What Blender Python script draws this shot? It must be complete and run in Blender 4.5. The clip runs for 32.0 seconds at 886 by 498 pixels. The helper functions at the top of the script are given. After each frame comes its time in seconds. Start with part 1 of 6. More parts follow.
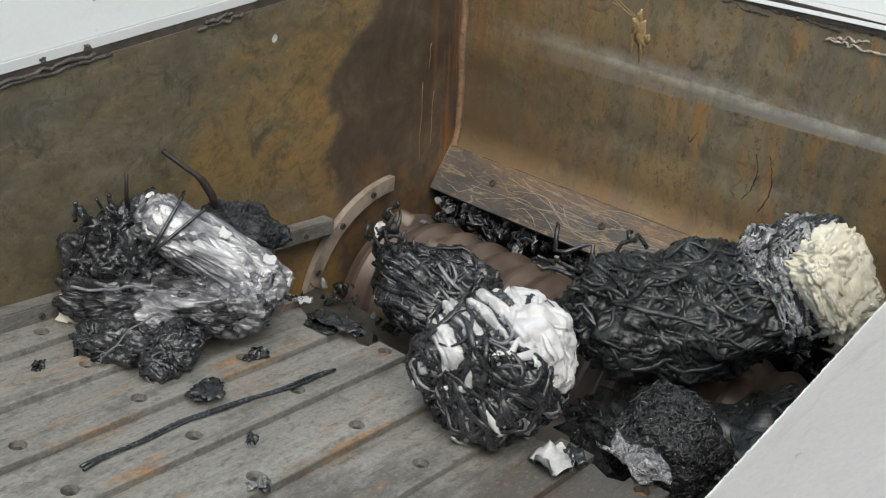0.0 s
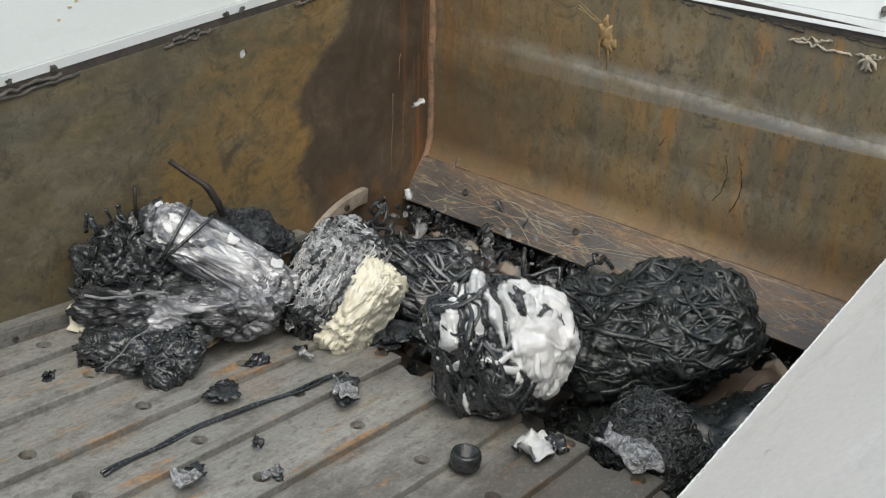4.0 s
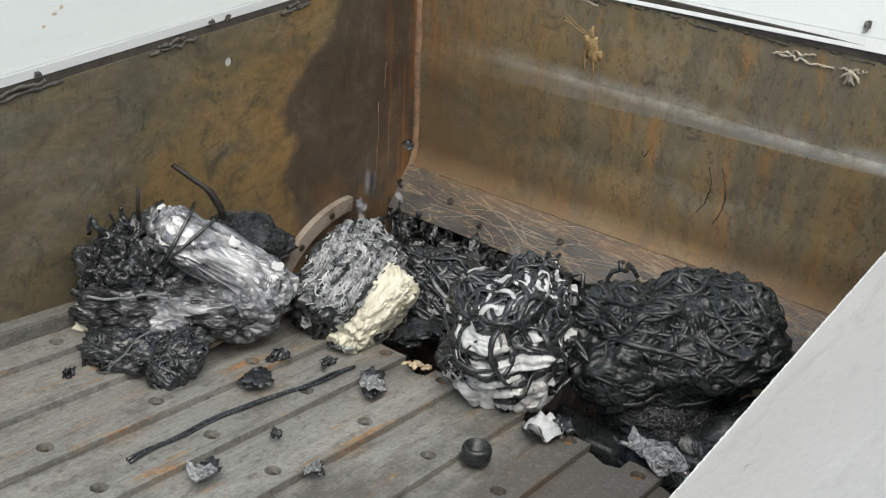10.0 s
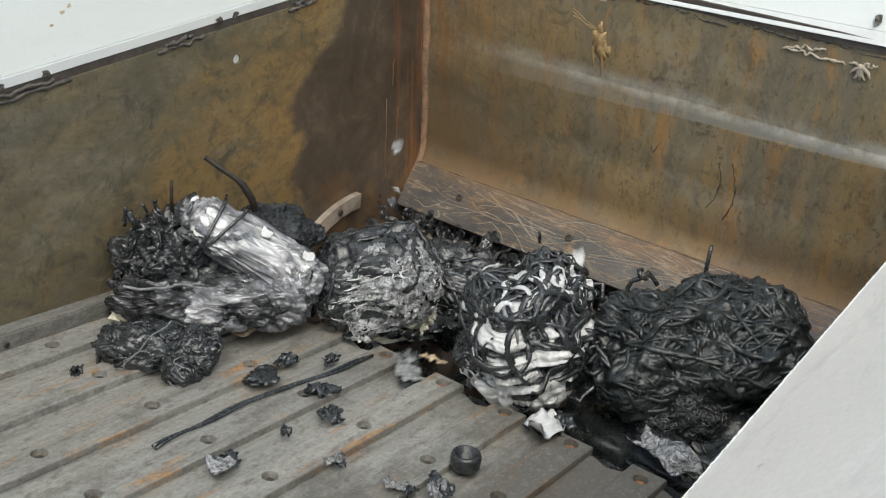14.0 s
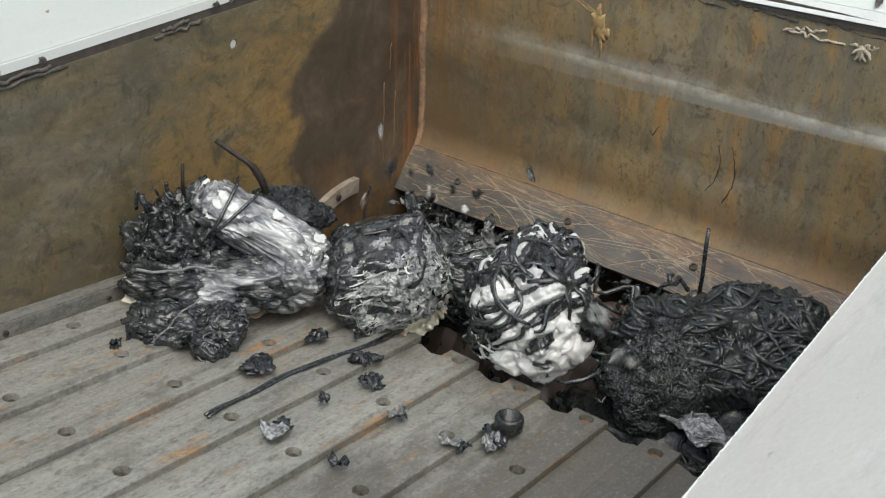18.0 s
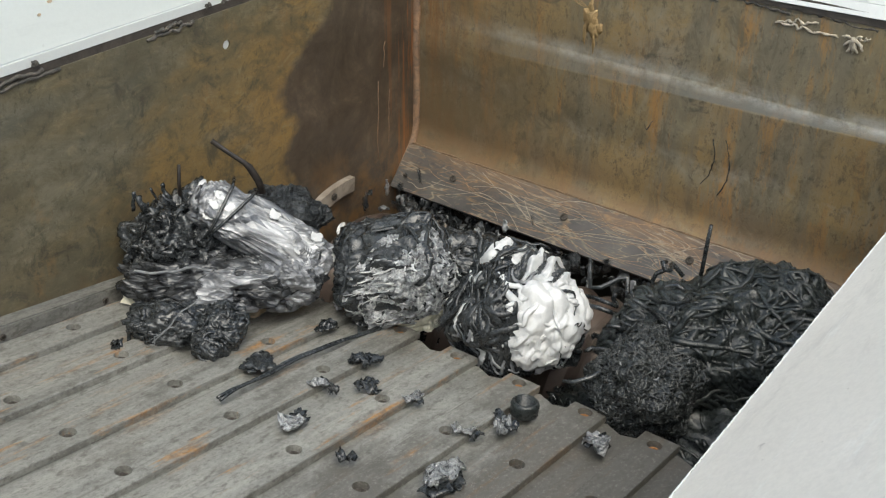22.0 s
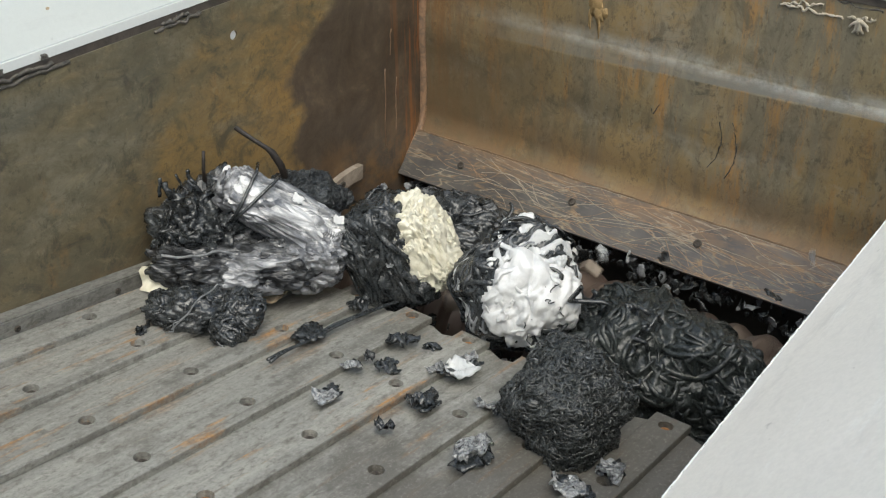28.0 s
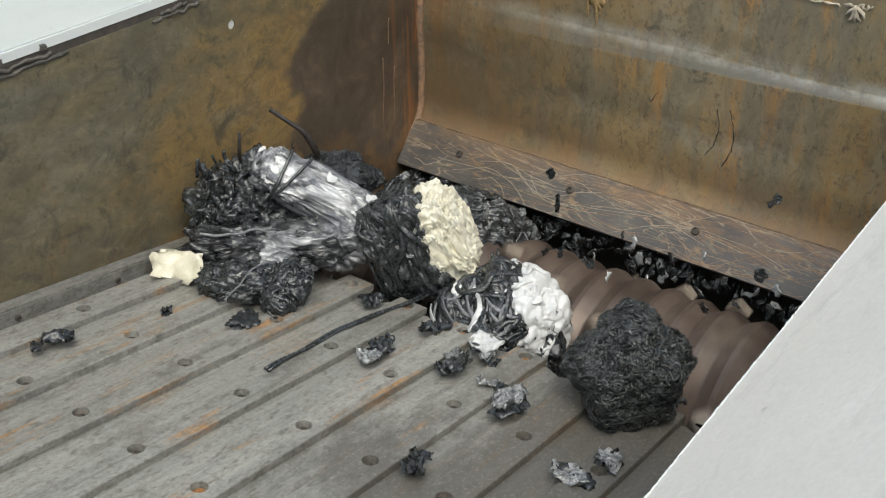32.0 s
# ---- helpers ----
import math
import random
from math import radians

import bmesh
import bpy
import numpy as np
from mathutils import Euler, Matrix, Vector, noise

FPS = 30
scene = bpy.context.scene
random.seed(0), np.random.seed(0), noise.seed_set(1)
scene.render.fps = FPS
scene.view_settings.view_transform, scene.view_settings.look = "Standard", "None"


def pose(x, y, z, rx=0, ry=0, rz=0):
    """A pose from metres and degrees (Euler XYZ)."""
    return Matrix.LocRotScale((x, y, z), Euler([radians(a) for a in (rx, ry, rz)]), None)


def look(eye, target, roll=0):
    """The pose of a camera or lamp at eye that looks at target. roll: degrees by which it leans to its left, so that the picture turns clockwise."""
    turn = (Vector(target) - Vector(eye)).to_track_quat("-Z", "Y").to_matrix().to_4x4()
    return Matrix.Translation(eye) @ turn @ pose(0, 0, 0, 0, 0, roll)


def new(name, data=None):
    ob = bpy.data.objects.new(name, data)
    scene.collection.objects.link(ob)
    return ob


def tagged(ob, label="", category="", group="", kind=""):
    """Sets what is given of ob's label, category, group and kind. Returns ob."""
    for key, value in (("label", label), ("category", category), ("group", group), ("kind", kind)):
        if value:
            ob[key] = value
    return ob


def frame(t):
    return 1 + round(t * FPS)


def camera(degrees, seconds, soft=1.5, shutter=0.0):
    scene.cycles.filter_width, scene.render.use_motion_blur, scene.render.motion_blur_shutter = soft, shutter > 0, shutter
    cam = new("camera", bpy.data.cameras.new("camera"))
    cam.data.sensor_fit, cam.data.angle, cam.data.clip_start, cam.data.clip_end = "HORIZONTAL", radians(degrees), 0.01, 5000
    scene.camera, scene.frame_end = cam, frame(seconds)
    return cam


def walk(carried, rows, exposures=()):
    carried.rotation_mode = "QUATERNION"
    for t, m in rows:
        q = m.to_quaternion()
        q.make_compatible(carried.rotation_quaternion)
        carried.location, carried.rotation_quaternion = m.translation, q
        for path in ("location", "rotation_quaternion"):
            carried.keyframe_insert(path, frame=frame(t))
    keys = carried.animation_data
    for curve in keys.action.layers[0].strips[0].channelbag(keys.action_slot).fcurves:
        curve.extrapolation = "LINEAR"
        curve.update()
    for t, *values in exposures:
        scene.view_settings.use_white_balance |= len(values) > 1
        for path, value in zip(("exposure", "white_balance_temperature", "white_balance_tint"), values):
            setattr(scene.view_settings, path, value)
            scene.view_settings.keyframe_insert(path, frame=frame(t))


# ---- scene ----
cam = camera(43.55, 32.0, soft=1.2, shutter=0.5)
walk(cam, [
    (0.0, pose(-1.9530, -1.5147, 1.2719, 59.769, -2.081, -50.383)),
    (0.5, pose(-1.9528, -1.5154, 1.2718, 59.856, -2.011, -50.769)),
    (1.0, pose(-1.9526, -1.5162, 1.2718, 59.906, -1.898, -51.203)),
    (1.5, pose(-1.9525, -1.5173, 1.2718, 59.965, -1.699, -51.488)),
    (2.0, pose(-1.9524, -1.5185, 1.2720, 59.987, -1.486, -51.842)),
    (2.5, pose(-1.9523, -1.5199, 1.2722, 60.149, -1.295, -52.003)),
    (3.0, pose(-1.9520, -1.5216, 1.2724, 60.230, -1.173, -52.039)),
    (3.5, pose(-1.9512, -1.5236, 1.2726, 60.298, -1.097, -52.124)),
    (5.5, pose(-1.9426, -1.5354, 1.2728, 60.626, -1.265, -52.371)),
    (6.0, pose(-1.9417, -1.5370, 1.2729, 60.696, -1.384, -52.578)),
    (6.5, pose(-1.9414, -1.5380, 1.2730, 60.782, -1.423, -52.644)),
    (7.0, pose(-1.9415, -1.5384, 1.2731, 60.836, -1.467, -52.697)),
    (7.5, pose(-1.9420, -1.5383, 1.2734, 60.867, -1.504, -52.737)),
    (8.0, pose(-1.9428, -1.5375, 1.2738, 60.856, -1.582, -52.752)),
    (8.5, pose(-1.9438, -1.5359, 1.2744, 60.808, -1.709, -52.722)),
    (9.0, pose(-1.9449, -1.5334, 1.2754, 60.783, -1.716, -52.611)),
    (9.5, pose(-1.9459, -1.5306, 1.2767, 60.715, -1.778, -52.612)),
    (10.0, pose(-1.9466, -1.5278, 1.2779, 60.735, -1.808, -52.581)),
    (10.5, pose(-1.9469, -1.5256, 1.2790, 60.659, -1.827, -52.616)),
    (11.0, pose(-1.9469, -1.5240, 1.2798, 60.634, -1.891, -52.776)),
    (11.5, pose(-1.9466, -1.5232, 1.2802, 60.697, -1.816, -52.933)),
    (12.0, pose(-1.9460, -1.5229, 1.2802, 60.627, -1.788, -52.757)),
    (12.5, pose(-1.9453, -1.5229, 1.2801, 60.558, -1.703, -52.692)),
    (13.0, pose(-1.9447, -1.5229, 1.2798, 60.517, -1.606, -52.576)),
    (13.5, pose(-1.9442, -1.5227, 1.2795, 60.545, -1.469, -52.442)),
    (14.0, pose(-1.9438, -1.5221, 1.2793, 60.459, -1.419, -52.357)),
    (14.5, pose(-1.9435, -1.5207, 1.2793, 60.326, -1.403, -52.390)),
    (16.5, pose(-1.9430, -1.5077, 1.2818, 59.818, -1.340, -52.555)),
    (17.0, pose(-1.9434, -1.5067, 1.2819, 59.707, -1.300, -52.741)),
    (17.5, pose(-1.9438, -1.5064, 1.2819, 59.581, -1.256, -52.746)),
    (18.0, pose(-1.9438, -1.5067, 1.2820, 59.490, -1.270, -52.839)),
    (18.5, pose(-1.9436, -1.5073, 1.2822, 59.423, -1.206, -52.898)),
    (19.0, pose(-1.9430, -1.5082, 1.2825, 59.400, -1.139, -52.995)),
    (19.5, pose(-1.9422, -1.5095, 1.2827, 59.447, -1.007, -52.961)),
    (20.0, pose(-1.9414, -1.5110, 1.2828, 59.430, -0.943, -53.026)),
    (20.5, pose(-1.9408, -1.5125, 1.2827, 59.428, -0.881, -53.076)),
    (21.0, pose(-1.9403, -1.5138, 1.2827, 59.430, -0.796, -53.100)),
    (21.5, pose(-1.9401, -1.5149, 1.2827, 59.452, -0.643, -53.178)),
    (22.0, pose(-1.9401, -1.5157, 1.2827, 59.384, -0.519, -53.243)),
    (22.5, pose(-1.9404, -1.5161, 1.2828, 59.263, -0.407, -53.265)),
    (23.0, pose(-1.9411, -1.5164, 1.2829, 59.182, -0.278, -53.265)),
    (23.5, pose(-1.9421, -1.5165, 1.2833, 59.097, -0.213, -53.314)),
    (24.0, pose(-1.9432, -1.5167, 1.2838, 59.091, -0.161, -53.282)),
    (24.5, pose(-1.9443, -1.5171, 1.2844, 59.023, -0.142, -53.306)),
    (25.0, pose(-1.9453, -1.5178, 1.2852, 59.076, -0.049, -53.217)),
    (25.5, pose(-1.9461, -1.5187, 1.2861, 59.086, -0.010, -53.116)),
    (27.5, pose(-1.9480, -1.5224, 1.2891, 58.869, 0.295, -53.179)),
    (28.0, pose(-1.9482, -1.5223, 1.2890, 58.678, 0.390, -53.243)),
    (28.5, pose(-1.9486, -1.5223, 1.2887, 58.537, 0.463, -53.325)),
    (29.0, pose(-1.9491, -1.5223, 1.2886, 58.359, 0.396, -53.423)),
    (29.5, pose(-1.9498, -1.5228, 1.2886, 58.278, 0.404, -53.461)),
    (30.0, pose(-1.9506, -1.5235, 1.2889, 58.212, 0.459, -53.482)),
    (30.5, pose(-1.9516, -1.5246, 1.2893, 58.181, 0.490, -53.444)),
    (31.0, pose(-1.9524, -1.5257, 1.2899, 58.137, 0.483, -53.449)),
    (31.5, pose(-1.9532, -1.5267, 1.2905, 58.153, 0.491, -53.446)),
    (32.0, pose(-1.9539, -1.5274, 1.2910, 58.141, 0.540, -53.397)),
], exposures=[(0, 0.27, 6500, 4), (9, 0.33, 6500, 4), (14, 0.42, 6500, 3), (32, 0.44, 6500, 2)])

# ---- light ----
world = bpy.data.worlds.new("sky")
scene.world = world
world.use_nodes = True
_wn = world.node_tree.nodes
_sky = _wn.new("ShaderNodeTexSky")
_sky.sky_type, _sky.sun_disc = "NISHITA", False
_sky.sun_elevation, _sky.sun_rotation = radians(61), radians(222)
_sky.air_density, _sky.dust_density = 1.0, 4.0
_bg = _wn["Background"]
_bg.inputs["Strength"].default_value = 0.15
world.node_tree.links.new(_sky.outputs[0], _bg.inputs["Color"])
sun = new("sun", bpy.data.lights.new("sun", "SUN"))
sun.data.energy, sun.data.angle, sun.data.color = 1.0, radians(40), (1.0, 0.97, 0.93)
sun.matrix_world = look((-1.38, -1.52, 2.72), (-0.35, -0.4, 0.0))

# ---- numbers of the plan ----
SLOPE = 9.292                      # the ram table falls this many degrees towards the rotor
CA, SA = math.cos(radians(SLOPE)), math.sin(radians(SLOPE))
ROTOR = (-0.28, -0.133)            # the rotor's axis, x and z
RIGHT, AWAY = Vector((0.5977, -0.8017, 0.0)), Vector((0.8017, 0.5977, 0.0))


def on_table(u, y, h=0.0):
    """A point u along the slope, h above the ram table."""
    return Vector((u * CA + h * SA, y, -u * SA + h * CA))


# ---- materials ----
class Nodes:
    def __init__(self, name):
        self.mat = bpy.data.materials.new(name)
        self.mat.use_nodes = True
        self.t = self.mat.node_tree
        self.p = self.t.nodes["Principled BSDF"]
        self.co = self.t.nodes.new("ShaderNodeTexCoord").outputs["Object"]

    def put(self, sock, v):
        if isinstance(v, bpy.types.NodeSocket):
            self.t.links.new(v, sock)
        elif isinstance(v, (tuple, list)) and sock.type == "RGBA":
            sock.default_value = (*v[:3], 1.0)
        else:
            sock.default_value = v

    def mapped(self, scale=(1, 1, 1), turn=(0, 0, 0), at=(0, 0, 0)):
        n = self.t.nodes.new("ShaderNodeMapping")
        self.put(n.inputs["Vector"], self.co)
        n.inputs["Scale"].default_value, n.inputs["Location"].default_value = scale, at
        n.inputs["Rotation"].default_value = [radians(a) for a in turn]
        return n.outputs[0]

    def noise(self, scale, detail=4.0, rough=0.6, vec=None, warp=0.0):
        n = self.t.nodes.new("ShaderNodeTexNoise")
        self.put(n.inputs["Vector"], vec or self.co)
        n.inputs["Scale"].default_value, n.inputs["Detail"].default_value = scale, detail
        n.inputs["Roughness"].default_value, n.inputs["Distortion"].default_value = rough, warp
        return n.outputs["Fac"]

    def cells(self, scale, feature="F1", vec=None):
        n = self.t.nodes.new("ShaderNodeTexVoronoi")
        n.feature = feature
        self.put(n.inputs["Vector"], vec or self.co)
        n.inputs["Scale"].default_value = scale
        return n.outputs["Distance"]

    def ramp(self, fac, *stops):
        n = self.t.nodes.new("ShaderNodeValToRGB")
        el = n.color_ramp.elements
        while len(el) < len(stops):
            el.new(0.5)
        for e, (pos, c) in zip(el, stops):
            e.position = pos
            e.color = (*c, 1) if isinstance(c, tuple) else (c, c, c, 1)
        self.put(n.inputs["Fac"], fac)
        return n.outputs["Color"]

    def mix(self, fac, a, b, how="MIX"):
        n = self.t.nodes.new("ShaderNodeMix")
        n.data_type, n.blend_type = "RGBA", how
        self.put(n.inputs["Factor"], fac)
        self.put(n.inputs["A"] if False else n.inputs[6], a)
        self.put(n.inputs[7], b)
        return n.outputs[2]

    def calc(self, op, a, b=0.0, c=0.0):
        n = self.t.nodes.new("ShaderNodeMath")
        n.operation = op
        for s, v in zip(n.inputs, (a, b, c)):
            self.put(s, v)
        return n.outputs[0]

    def axis(self, i):
        n = self.t.nodes.new("ShaderNodeSeparateXYZ")
        self.put(n.inputs[0], self.co)
        return n.outputs[i]

    def bump(self, height, strength=0.4, dist=0.002, after=None):
        n = self.t.nodes.new("ShaderNodeBump")
        n.inputs["Strength"].default_value, n.inputs["Distance"].default_value = strength, dist
        self.put(n.inputs["Height"], height)
        if after is not None:
            self.put(n.inputs["Normal"], after)
        return n.outputs[0]

    def done(self, color, rough=0.5, metal=0.0, normal=None, spec=0.5):
        self.put(self.p.inputs["Base Color"], color)
        self.put(self.p.inputs["Roughness"], rough)
        self.put(self.p.inputs["Metallic"], metal)
        self.put(self.p.inputs["Specular IOR Level"], spec)
        if normal is not None:
            self.put(self.p.inputs["Normal"], normal)
        return self.mat


def wall_steel(name, stain):
    """Hot-rolled plate, oily olive-brown with drips and rust; stain: a large dark wet patch with a wavy edge."""
    n = Nodes(name)
    big = n.noise(2.6, 6, 0.6, n.mapped((0.8, 0.8, 1.5)), 0.5)
    if stain:
        tan = n.ramp(n.calc("ADD", n.axis(0), 1.1), (0.30, 0.0), (0.66, 1.0))
        grey_top = n.ramp(n.axis(2), (0.40, 0.0), (0.62, 1.0))
        zone = n.calc("ADD", big, n.calc("SUBTRACT", n.calc("MULTIPLY", tan, 0.17), n.calc("MULTIPLY", grey_top, 0.13)))
        col = n.ramp(zone, (0.33, (0.150, 0.148, 0.122)), (0.47, (0.195, 0.172, 0.115)), (0.60, (0.285, 0.205, 0.095)), (0.72, (0.340, 0.225, 0.090)))
    else:
        zone = n.calc("ADD", big, 0.04)
        col = n.ramp(zone, (0.34, (0.215, 0.190, 0.135)), (0.47, (0.275, 0.222, 0.130)), (0.58, (0.350, 0.248, 0.118)), (0.70, (0.315, 0.235, 0.135)))
    cloud = n.noise(6.5, 7, 0.72, n.mapped((0.55, 0.55, 1.1) if stain else (1, 1, 0.7), at=(3, 1, 7)), 0.5)
    col = n.mix(n.ramp(cloud, (0.50, 0.0), (0.64, 0.65)), col, (0.270, 0.258, 0.205) if stain else (0.345, 0.315, 0.245))
    olive = n.noise(5.0, 6, 0.7, n.mapped((0.7, 0.7, 1.3), at=(7, 2, 5)), 0.4)
    col = n.mix(n.ramp(olive, (0.50, 0.0), (0.62, 0.7)), col, (0.130, 0.122, 0.088) if stain else (0.215, 0.175, 0.105))
    drip = n.noise(10, 5, 0.6, n.mapped((1.0, 1.0, 0.10), at=(1, 5, 2)), 0.3)
    col = n.mix(n.ramp(drip, (0.54, 0.0), (0.68, 0.30)) if stain else n.ramp(drip, (0.50, 0.0), (0.60, 0.85)), col, (0.170, 0.172, 0.150) if stain else (0.225, 0.198, 0.140))
    orange = n.noise(10 if stain else 17, 7, 0.75, n.mapped((1, 1, 0.5 if stain else 0.18), at=(9, 4, 1)))
    col = n.mix(n.ramp(orange, (0.57, 0.0), (0.70, 0.55)) if stain else n.ramp(orange, (0.53, 0.0), (0.64, 0.9)), col, (0.33, 0.190, 0.070) if stain else (0.44, 0.245, 0.090))
    soot = n.noise(13, 8, 0.8, n.mapped((0.8, 0.8, 0.9), at=(4, 8, 3)), 0.8)
    col = n.mix(n.ramp(soot, (0.52, 0.0), (0.63, 0.80)) if stain else n.ramp(soot, (0.56, 0.0), (0.66, 0.75)), col, (0.080, 0.078, 0.066))
    blot = n.noise(24, 8, 0.8, n.mapped((0.8, 0.8, 1.2) if stain else (1, 1, 0.5), at=(5, 6, 2)), 0.6)
    col = n.mix(n.ramp(blot, (0.40, 0.55), (0.50, 0.0)), col, (0.125, 0.108, 0.075))
    col = n.mix(n.ramp(blot, (0.54, 0.0), (0.66, 0.5)), col, (0.36, 0.31, 0.20))
    pit = n.noise(60, 6, 0.8, n.mapped((1, 1, 0.6), at=(2, 2, 9)))
    col = n.mix(n.ramp(pit, (0.55, 0.0), (0.64, 0.65)), col, (0.085, 0.075, 0.055))
    pale = n.noise(80, 5, 0.8, n.mapped((1, 1, 0.6), at=(6, 1, 4)))
    col = n.mix(n.ramp(pale, (0.62, 0.0), (0.72, 0.45)), col, (0.42, 0.39, 0.31))
    rough = n.ramp(cloud, (0.35, 0.46), (0.65, 0.28))
    metal = 0.2
    if stain:
        edge = n.ramp(n.calc("DIVIDE", n.axis(2), 0.66), (0.0, 0.27), (0.27, 0.277), (0.37, 0.203), (0.42, 0.228), (0.468, 0.293), (0.526, 0.263),
                      (0.60, 0.208), (0.645, 0.243), (0.742, 0.373), (0.81, 0.475), (0.91, 0.535))
        x = n.calc("DIVIDE", n.calc("ADD", n.axis(0), 0.6), 0.6)
        x = n.calc("ADD", x, n.calc("MULTIPLY", n.calc("SUBTRACT", n.noise(26, 6, 0.7), 0.5), 0.13))
        wet = n.ramp(n.calc("SUBTRACT", x, edge), (0.0, 0.0), (0.055, 0.93))
        dark = n.ramp(n.noise(9, 7, 0.75, n.mapped((1, 1, 0.8)), 0.4), (0.36, (0.060, 0.049, 0.041)), (0.55, (0.108, 0.088, 0.074)), (0.68, (0.185, 0.150, 0.118)))
        col = n.mix(wet, col, dark)
        low = n.ramp(n.axis(2), (0.10, 1.0), (0.24, 0.0))
        burnt = n.ramp(n.noise(14, 6, 0.7, n.mapped(at=(1, 1, 5))), (0.45, 0.0), (0.60, 0.75))
        col = n.mix(n.calc("MULTIPLY", burnt, low), col, (0.255, 0.150, 0.065))
        rust = n.ramp(n.noise(34, 5, 0.7, n.mapped((1.6, 1, 0.10))), (0.50, 0.0), (0.60, 0.9))
        corner = n.ramp(n.calc("ADD", n.axis(0), 1.0), (0.86, 0.0), (0.985, 1.0))
        col = n.mix(n.calc("MULTIPLY", rust, corner), col, (0.36, 0.150, 0.052))
    else:
        edge = n.ramp(n.calc("ADD", n.axis(1), 1.0), (0.70, 0.0), (0.90, 0.55), (0.985, 1.0))
        rust = n.ramp(n.noise(24, 6, 0.75, n.mapped((1, 1.4, 0.16))), (0.44, 0.0), (0.60, 0.9))
        col = n.mix(n.calc("MULTIPLY", rust, edge), col, (0.270, 0.130, 0.050))
        # darker brown blotches that thicken towards the corner
        dark_blotch = n.ramp(n.noise(4.5, 6, 0.7, n.mapped((1, 0.7, 0.7), at=(1, 3, 8)), 0.5), (0.40, 0.0), (0.56, 0.75))
        near_corner = n.ramp(n.calc("ADD", n.axis(1), 1.0), (0.45, 0.0), (0.85, 1.0))
        col = n.mix(n.calc("MULTIPLY", dark_blotch, near_corner), col, (0.175, 0.128, 0.070))
        foot = n.ramp(n.axis(2), (0.13, 1.0), (0.25, 0.0))
        rusty = n.ramp(n.noise(9, 7, 0.75, n.mapped((1, 0.5, 2.0), at=(2, 6, 1))), (0.36, 0.0), (0.54, 0.85))
        col = n.mix(n.calc("MULTIPLY", rusty, foot), col, (0.250, 0.160, 0.088))
        # ridge highlights and grey sky reflection of the fold, painted in over worn steel
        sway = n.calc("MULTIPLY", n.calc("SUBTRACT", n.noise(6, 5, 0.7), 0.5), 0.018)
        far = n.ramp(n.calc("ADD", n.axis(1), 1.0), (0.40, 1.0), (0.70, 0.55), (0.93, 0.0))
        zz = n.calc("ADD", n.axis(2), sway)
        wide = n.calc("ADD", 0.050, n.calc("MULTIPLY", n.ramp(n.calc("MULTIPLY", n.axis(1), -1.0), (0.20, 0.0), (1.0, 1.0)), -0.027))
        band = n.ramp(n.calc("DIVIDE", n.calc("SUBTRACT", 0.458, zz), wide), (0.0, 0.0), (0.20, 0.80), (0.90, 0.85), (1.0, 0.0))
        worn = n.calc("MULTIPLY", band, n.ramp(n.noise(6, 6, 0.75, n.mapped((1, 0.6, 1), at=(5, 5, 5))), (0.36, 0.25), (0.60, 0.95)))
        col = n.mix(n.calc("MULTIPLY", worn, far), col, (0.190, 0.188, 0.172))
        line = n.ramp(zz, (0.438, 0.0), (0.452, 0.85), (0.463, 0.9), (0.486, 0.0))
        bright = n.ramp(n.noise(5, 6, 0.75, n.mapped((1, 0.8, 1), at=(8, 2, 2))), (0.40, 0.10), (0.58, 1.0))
        painted_shine = n.calc("MULTIPLY", n.calc("MULTIPLY", line, bright), far)
        col = n.mix(painted_shine, col, (0.62, 0.60, 0.54))
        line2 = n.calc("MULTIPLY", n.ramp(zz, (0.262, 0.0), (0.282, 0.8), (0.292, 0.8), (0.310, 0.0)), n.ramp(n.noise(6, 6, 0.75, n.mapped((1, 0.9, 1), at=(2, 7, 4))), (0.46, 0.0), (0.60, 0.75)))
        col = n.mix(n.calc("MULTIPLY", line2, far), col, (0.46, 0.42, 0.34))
        metal = n.calc("ADD", 0.2, n.calc("MULTIPLY", painted_shine, 0.3))
    if stain:
        col = n.mix(1.0, col, (0.98, 0.94, 0.86), "MULTIPLY")
    fine = n.noise(260, 3, 0.7)
    return n.done(col, rough, metal, n.bump(fine, 0.25, 0.0012, n.bump(cloud, 0.35, 0.004)), 0.6)


